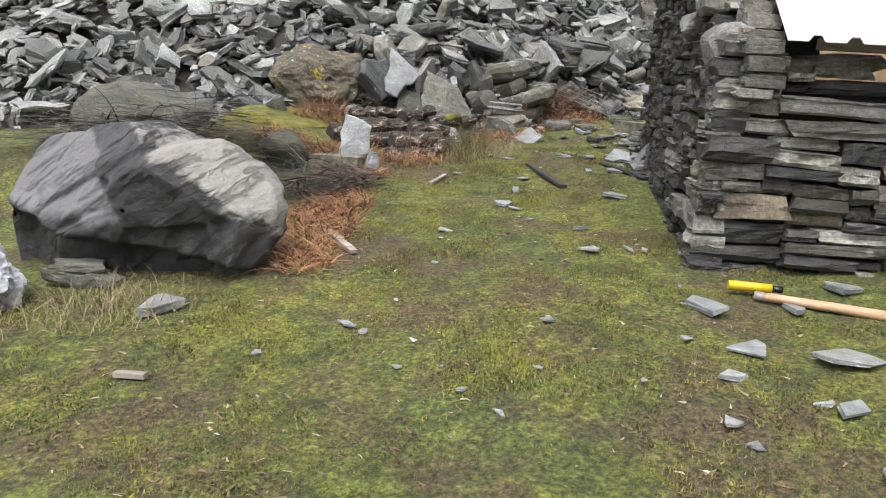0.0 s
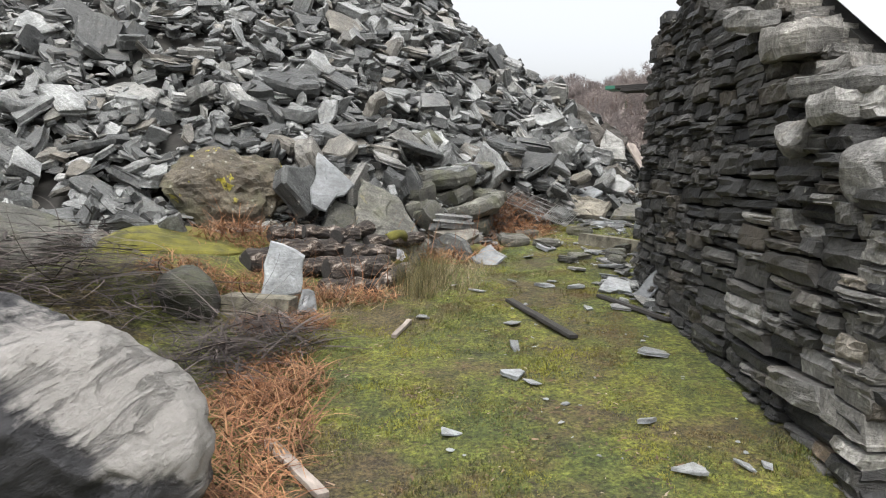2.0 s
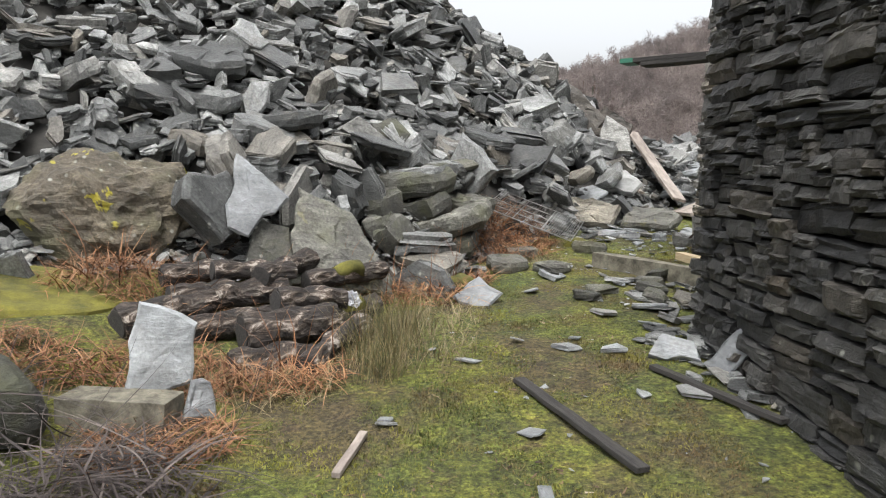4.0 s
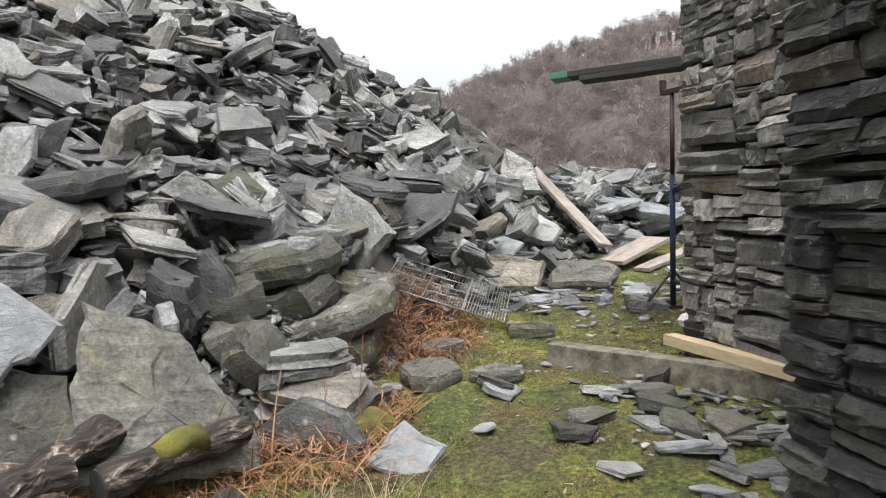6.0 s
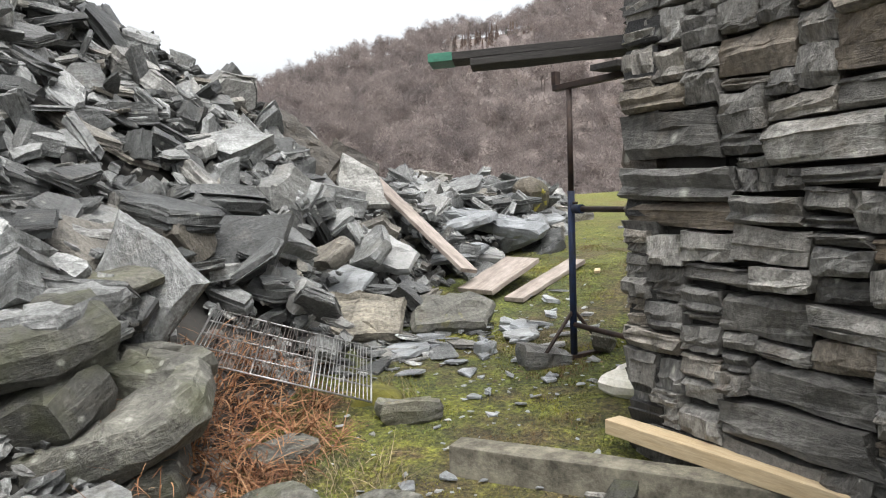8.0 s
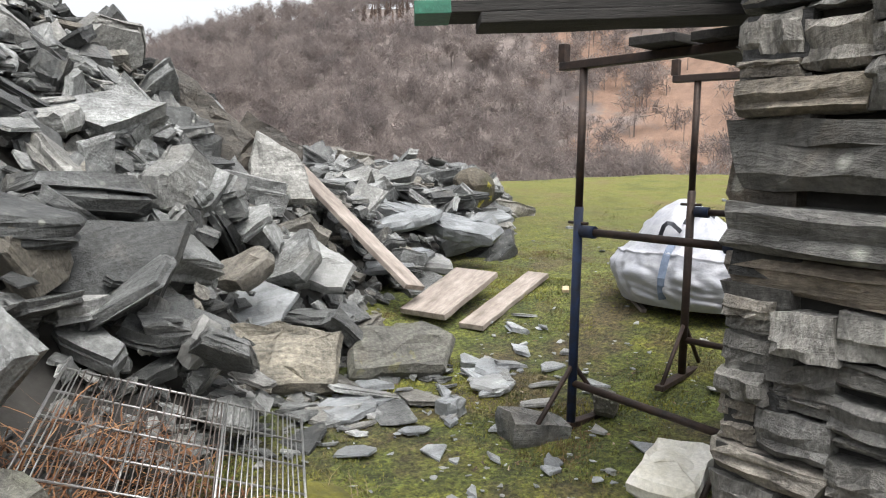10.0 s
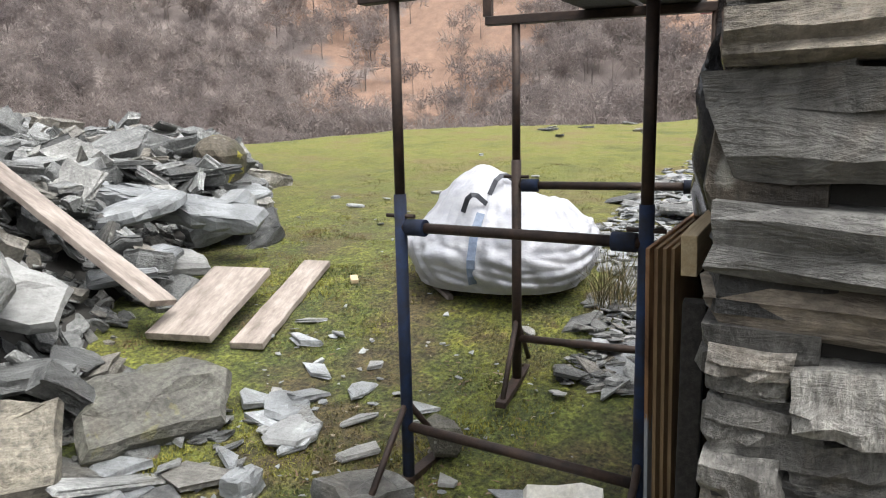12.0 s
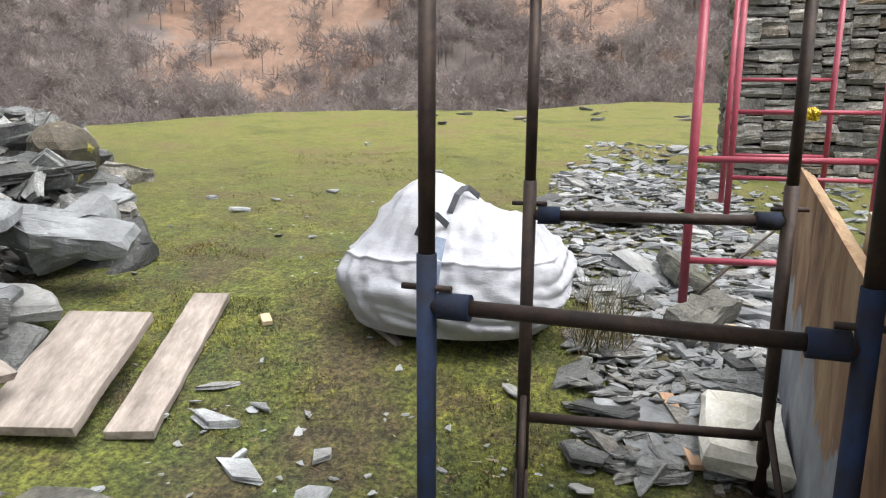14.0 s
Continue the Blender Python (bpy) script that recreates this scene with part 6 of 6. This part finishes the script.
# ---- tools by the wall ----
grip = thing("spirit_level_grip", Matrix.Translation((1.68, 4.05, ground_z(1.68, 4.05) + 0.06)) @ pose(0, 0, 0, 0, 0, -10), "yellow plastic handled tool on slates by the wall", "tool")
grip.name = "yellow_tool"
part("grip", bm_tube((0, 0, 0), (0.24, 0, 0), 0.028, 14), YELLOW, grip)
part("collar", bm_tube((0.24, 0, 0), (0.30, 0, 0), 0.02, 12), BLACK_SHEET, grip, "black collar")
shaft = thing("tool_handle", Matrix.Translation((1.80, 3.93, ground_z(1.8, 3.93) + 0.045)) @ pose(0, 0, 0, 0, 0, -30), "worn wooden tool handle lying by the wall", "tool")
part("shaft", bm_tube((0, 0, 0), (0.68, 0, 0.02), 0.024, 14, 0.008, 0.002, 0.03, 6), HANDLE, shaft)
part("worn_end", bm_tube((-0.01, 0, 0), (0.05, 0, 0), 0.0255, 14), OLD_WOOD, shaft, "pale worn end")

# ---- bracken, brushwood, rushes ----


def stems(name, zones, count, length, width, material, label, seed, up=0.5, droop=0.9, surf=None, segs=5, category="plants", curl=0.5):
    """Many thin curved stems over oval patches: x, y, half-widths, base lift."""
    r = np.random.default_rng(seed)
    verts, faces = [], []
    area = np.array([z[2] * z[3] for z in zones])
    surf = surf or ground_z
    for k in range(count):
        z = zones[int(r.choice(len(zones), p=area / area.sum()))]
        a, q = r.uniform(0, 6.28), math.sqrt(r.uniform())
        x, y = z[0] + z[2] * q * math.cos(a), z[1] + z[3] * q * math.sin(a)
        p = Vector((x, y, surf(x, y) + z[4] * r.uniform(0, 1) * (1 - 0.7 * q * q)))
        h = r.uniform(0, 6.28)
        d = Vector((math.cos(h), math.sin(h), up * r.uniform(0.3, 1.8))).normalized()
        ln = length * r.uniform(0.4, 1.2)
        side = Vector((-math.sin(h), math.cos(h), 0.3 * r.normal())) * width * r.uniform(0.6, 1.3)
        bend = Vector((curl * r.normal(), curl * r.normal(), -droop * r.uniform(0.3, 1.2)))
        b = len(verts)
        for s in range(segs):
            f = 1 - 0.75 * s / (segs - 1)
            verts += [p - side * f * 0.5, p + side * f * 0.5]
            p = p + d * ln / (segs - 1)
            d = (d + bend / (segs - 1)).normalized()
        faces += [(b + 2 * s, b + 2 * s + 1, b + 2 * s + 3, b + 2 * s + 2) for s in range(segs - 1)]
    ob = part(name, mesh_from(name, verts, faces, material), None, None)
    return tagged(ob, label, category, "", "stuff")


def any_z(x, y):
    return max(ground_z(x, y), scree_z(x, y) - 0.05) if y > along(FOOT, x) - 0.4 else ground_z(x, y)


stems("bracken", [(-1.05, 5.6, 0.35, 0.75, 0.08), (-0.98, 6.3, 0.35, 0.45, 0.08), (-0.95, 4.75, 0.2, 0.3, 0.05), (-1.1, 8.35, 0.45, 0.4, 0.12), (-0.45, 8.25, 0.4, 0.22, 0.08), (-1.5, 9.45, 0.75, 0.35, 0.15), (0.65, 9.95, 0.5, 0.35, 0.1), (0.95, 10.35, 0.4, 0.35, 0.06), (1.75, 11.3, 0.5, 0.3, 0.06), (2.0, 11.75, 0.45, 0.3, 0.04), (1.45, 11.1, 0.4, 0.3, 0.06), (-0.3, 9.75, 0.5, 0.2, 0.1), (-1.0, 7.6, 0.4, 0.3, 0.05), (-1.9, 8.3, 0.4, 0.3, 0.08)], 9500, 0.24, 0.008, BRACKEN, "tangled orange-brown dead bracken", 71, 0.55, 1.1, any_z)
stems("bracken_stalks", [(-1.3, 9.5, 0.8, 0.3, 0.0), (-0.6, 8.4, 0.7, 0.3, 0.05), (0.5, 10.0, 0.5, 0.3, 0.0), (0.8, 10.3, 0.4, 0.3, 0.0)], 130, 0.55, 0.009, BRACKEN, "upright dead bracken stalks", 72, 2.2, 0.5, any_z)
stems("dry_grass", [(-0.75, 8.1, 0.6, 0.25, 0.0), (0.35, 8.6, 0.45, 0.4, 0.0), (0.6, 9.3, 0.4, 0.4, 0.0), (2.0, 10.75, 0.25, 0.25, 0.0), (-1.9, 3.9, 0.5, 0.35, 0.0), (-2.9, 3.6, 0.6, 0.6, 0.0), (5.95, 10.75, 0.18, 0.16, 0.0), (2.75, 11.45, 0.12, 0.12, 0.0)], 2600, 0.22, 0.004, STRAW, "bleached dead grass tussocks", 73, 1.3, 0.9)
stems("leaf_litter", [(-0.2, 2.7, 2.6, 1.5, 0.0), (0.2, 5.6, 1.0, 1.8, 0.0), (1.0, 8.6, 0.9, 1.0, 0.0), (4.2, 11.6, 1.0, 0.8, 0.0)], 3600, 0.045, 0.013, LITTER, "dead leaves and brown bits in the turf", 79, 0.15, 0.3, None, 3, "litter")
stems("rushes", [(0.15, 8.45, 0.22, 0.3, 0.0), (0.22, 8.85, 0.25, 0.35, 0.0), (0.1, 8.2, 0.15, 0.15, 0.0)], 560, 0.40, 0.0045, RUSH, "tall tuft of green and brown rushes", 74, 3.2, 0.55)
stems("rush_tuft", [(5.98, 10.78, 0.16, 0.14, 0.0)], 220, 0.4, 0.006, RUSH, "grey-green rush tuft on the slate chippings", 75, 2.4, 0.7)
stems("brushwood", [(-2.7, 7.6, 1.2, 0.55, 0.5), (-3.6, 7.4, 0.9, 0.5, 0.45)], 1200, 0.8, 0.014, TWIG, "heap of dark cut brushwood behind the boulder", 76, 0.12, 0.35, None, 6, "brushwood", 0.7)
stems("brushwood", [(-1.15, 7.0, 0.45, 0.45, 0.28), (-1.45, 6.5, 0.35, 0.4, 0.3)], 750, 0.5, 0.011, TWIG, "small heap of dark twigs beside the path", 77, 0.25, 0.5, None, 6, "brushwood", 0.7)

stems("long_twigs", [(-2.7, 7.5, 1.1, 0.5, 0.65), (-1.2, 6.9, 0.4, 0.45, 0.4)], 140, 0.8, 0.008, TWIG, "long bare twigs on the brushwood", 78, 0.5, 0.8, None, 7, "brushwood", 0.9)

# ---- chippings ----


def chippings(name, zones, count, size, material, label, seed):
    r = np.random.default_rng(seed)
    heap = Heap()
    for x0, x1, y0, y1, share in zones:
        for k in range(int(count * share)):
            x, y = r.uniform(x0, x1), r.uniform(y0, y1)
            s = size * math.exp(r.normal(0, 0.55))
            heap.add(FLATS[int(r.integers(0, len(FLATS)))] if r.uniform() < 0.75 else SLABS[int(r.integers(0, len(SLABS)))], turn_matrix(Vector((0.16 * r.normal(), 0.16 * r.normal(), 1)), r.uniform(0, 6.28)), np.array((x, y, ground_z(x, y) + 0.03 * s + r.uniform(0, 0.02))), s, r.uniform(0, 50, 3))
    ob = heap.build(name, material, None, label)
    return tagged(ob, label, "chippings", "", "stuff")


chippings("slate_chippings", [(5.2, 7.6, 9.6, 10.75, 0.30), (6.6, 12.0, 9.4, 11.2, 0.42), (8.5, 14.5, 8.0, 11.0, 0.28)], 2300, 0.12, PALE, "spread of flat broken slate chippings", 81)
chippings("slate_chippings", [(5.0, 7.0, 9.7, 10.9, 0.4), (6.6, 11.0, 9.4, 11.3, 0.6)], 2600, 0.10, SCREE, "spread of dark broken slate chippings", 82)
chippings("slate_crumbs", [(-1, 2.4, 2.4, 6, 0.05), (0.4, 2.3, 5, 9.5, 0.10), (1.6, 3.4, 9.0, 11.6, 0.25), (2.8, 5.2, 10.6, 12.6, 0.30), (5, 9, 11, 14.5, 0.13)], 700, 0.038, PALE, "small slate crumbs scattered on turf", 83)
chippings("slate_rubble", [(1.85, 2.4, 7.2, 8.6, 0.2), (2.3, 2.95, 8.7, 9.9, 0.25), (2.6, 4.2, 11.9, 12.8, 0.55)], 330, 0.14, SCREE, "broken slate along the wall foot and tip foot", 84)
slab("dark_flat_slab", [(-0.36, -0.22), (0.36, -0.26), (0.4, 0.2), (-0.3, 0.24)], 0.07, Matrix.Translation((8.7, 10.65, ground_z(8.7, 10.65) + 0.07)) @ pose(0, 0, 0, 4, 3, 10), SCREE, "broad dark slate slab on the chippings", "slab", "", 64)
slab("edge_slab", [(-0.36, -0.08), (0.3, -0.1), (0.34, 0.08), (-0.2, 0.14)], 0.14, Matrix.Translation((6.39, 10.25, ground_z(6.39, 10.25) + 0.07)) @ pose(0, 0, 0, 14, -4, -30), BIG, "mossy slate slab on the chippings", "slab", "", 65)
slab("edge_slab", [(-0.34, -0.08), (0.3, -0.1), (0.34, 0.08), (-0.2, 0.14)], 0.12, Matrix.Translation((7.2, 10.25, ground_z(7.2, 10.25) + 0.09)) @ pose(0, 0, 0, 20, -4, 15), BIG, "mossy slate slab on the chippings", "slab", "", 66)

slab("flat_slab", [(-0.30, -0.12), (0.26, -0.16), (0.32, 0.10), (-0.2, 0.14)], 0.06, Matrix.Translation((6.12, 11.38, ground_z(6.12, 11.38) + 0.035)) @ pose(0, 0, 0, 4, -6, -70), SCREE, "grey slate slab lying under the bulk bag", "slab", "", 47)
rod = part("steel_rod", bm_tube((6.75, 10.27, 1.30), (7.30, 9.60, 1.76), 0.008, 8, 0.01, 0.0, None, 5), RUST_TUBE, None)
tagged(rod, "thin dark steel rod leaning across the slate chippings", "rod")

# ---- grass blades ----


def grass():
    r = np.random.default_rng(91)
    verts, faces = [], []
    zones = [(-3.2, 2.8, 1.2, 4.6, 150000), (-1.0, 1.7, 4.4, 8.2, 90000), (0.0, 2.3, 7.6, 10.4, 40000), (1.6, 4.2, 9.6, 12.2, 26000), (3.6, 7.0, 10.8, 13.6, 60000), (6.0, 12.0, 10.6, 15.0, 30000)]
    for x0, x1, y0, y1, n in zones:
        for k in range(n // 4):
            x, y = r.uniform(x0, x1), r.uniform(y0, y1)
            if noise.noise(Vector((x * 2.1, y * 2.1, 3))) < r.uniform(-0.35, 0.35):
                continue
            z = ground_z(x, y)
            tall = 0.006 + 0.012 * max(0, noise.noise(Vector((x * 1.3, y * 1.3, 8))) + 0.4)
            for j in range(4):
                a = r.uniform(0, 6.28)
                px, py = x + r.normal(0, 0.015), y + r.normal(0, 0.015)
                h, w = tall * r.uniform(0.5, 1.5), r.uniform(0.0025, 0.0055)
                c, s = math.cos(a), math.sin(a)
                lean = h * r.uniform(0.1, 0.9)
                if r.uniform() < 0.16:
                    h, lean, w = 0.006, r.uniform(0.01, 0.035), r.uniform(0.003, 0.008)
                b = len(verts)
                verts += [(px - s * w, py + c * w, z - 0.004), (px + s * w, py - c * w, z - 0.004), (px + c * lean, py + s * lean, z + h)]
                faces.append((b, b + 1, b + 2))
    ob = part("grass", mesh_from("grass", verts, faces, GRASS), None, None)
    tagged(ob, "short mossy grass of the path and shelf", "grass", "", "stuff")


grass()

# ---- winter woods across the valley ----


def tree_data(r, kind):
    v, f = [], []

    def tri(p, q, w):
        d = Vector(q) - Vector(p)
        s = d.cross(Vector(r.normal(0, 1, 3))).normalized() * w
        b = len(v)
        v.extend([Vector(p) - s, Vector(p) + s, Vector(q)])
        f.append((b, b + 1, b + 2))

    tri((0, 0, -0.1), (0, 0, 0.85), 0.018)
    tri((0, 0, -0.1), (0.01, 0, 0.8), 0.018)
    if kind == "cone":
        for k in range(70):
            h = r.uniform(0.12, 0.95)
            a = r.uniform(0, 6.28)
            w = 0.24 * (1.02 - h)
            tri((0, 0, h + 0.03), (w * math.cos(a), w * math.sin(a), h - 0.05), 0.035)
    else:
        lobes = [Vector((0.2 * r.normal(), 0.2 * r.normal(), 0.56 + 0.12 * r.normal())) for _ in range(5)]
        for k in range(210):
            c = lobes[k % 5]
            d = Vector((r.normal(), r.normal(), 0.35 + r.normal())).normalized()
            q = c + d * 0.23 * r.uniform(0.35, 1.0)
            way = (d + Vector(r.normal(0, 0.45, 3))).normalized() * r.uniform(0.07, 0.13)
            tri(q - way, q + way, r.uniform(0.007, 0.012))
    return np.array([t[:] for t in v]), f


def woods():
    r = np.random.default_rng(101)
    sets = {"bare": [tree_data(r, "bare") for _ in range(8)], "larch": [tree_data(r, "cone") for _ in range(4)]}
    heaps = {"bare": Heap(), "larch": Heap(), "conifer": Heap()}
    for k in range(6000):
        th = radians(r.uniform(4, 122))
        d = 62 + 178 * r.uniform() ** 0.8
        x, y = d * math.sin(th), d * math.cos(th)
        z = ground_z(x, y)
        up = (d - 62) / 178
        if r.uniform() < hill_open(x, y) * 0.95:
            continue
        kind = "bare"
        if up > 0.45 and noise.noise(Vector((x * 0.03, y * 0.03, 31))) > 0.3:
            kind = "larch"
        if r.uniform() < 0.012:
            kind = "conifer"
        h = r.uniform(4.5, 8.0) if kind == "bare" else r.uniform(2.6, 4.6)
        heaps[kind].add(sets["bare" if kind == "bare" else "larch"][int(r.integers(0, 4))], turn_matrix((0, 0, 1), r.uniform(0, 6.28)), np.array((x, y, z - 0.2)), h, r.uniform(0, 6000, 3))
    for kind, material, label in (("bare", WOODS, "bare grey-brown winter woodland on the hillside"), ("larch", LARCH, "russet winter larches on the upper hillside"), ("conifer", CONIFER, "scattered dark conifers on the hillside")):
        ob = heaps[kind].build("far_trees", material, None, label)
        tagged(ob, label, "trees", "", "stuff")


woods()

# ---- stones along the edge of the shelf ----
edge = np.random.default_rng(111)
for k in range(26):
    th = radians(edge.uniform(48, 96))
    d = edge.uniform(21, 27)
    x, y = d * math.sin(th), d * math.cos(th)
    s = edge.uniform(0.25, 0.8)
    ob = new("edge_stone", FLAT_GREY[k % len(FLAT_GREY)])
    ob.matrix_world = Matrix.Translation((x, y, ground_z(x, y) + 0.05 * s)) @ pose(0, 0, 0, edge.normal(0, 8), edge.normal(0, 8), edge.uniform(0, 360)) @ Matrix.Diagonal((s, s, s, 1))
    tagged(ob, "grey stone on the grassy edge of the shelf", "stone", "stones along the edge")
# ---- wall stones, pieces of the structure ----
for core, plan in WALL_PLANS:
    for idx, m in plan:
        meshes = WALL_STONES
        # dark slate, paler stones towards the near corner: part stone tone, part painted shading
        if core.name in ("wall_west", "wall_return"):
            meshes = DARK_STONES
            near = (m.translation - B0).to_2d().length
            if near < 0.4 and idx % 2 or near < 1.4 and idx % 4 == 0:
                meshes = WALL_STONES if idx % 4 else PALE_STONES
        elif core.name == "wall_south" and idx % 2 or core.name == "wall_north" and idx % 3:
            meshes = DARK_STONES
        elif core.name in ("wall_north_west", "wall_gable") and idx % 5 == 0:
            meshes = PALE_STONES
        s = new("stone", meshes[idx])
        s.parent = core
        s.matrix_world = m
for idx, m3, place, size in SCREE_SINGLES:
    s = new("stone", STONE_MESHES[idx])
    s.parent = scree
    s.matrix_world = mat4(m3, place, float(size))
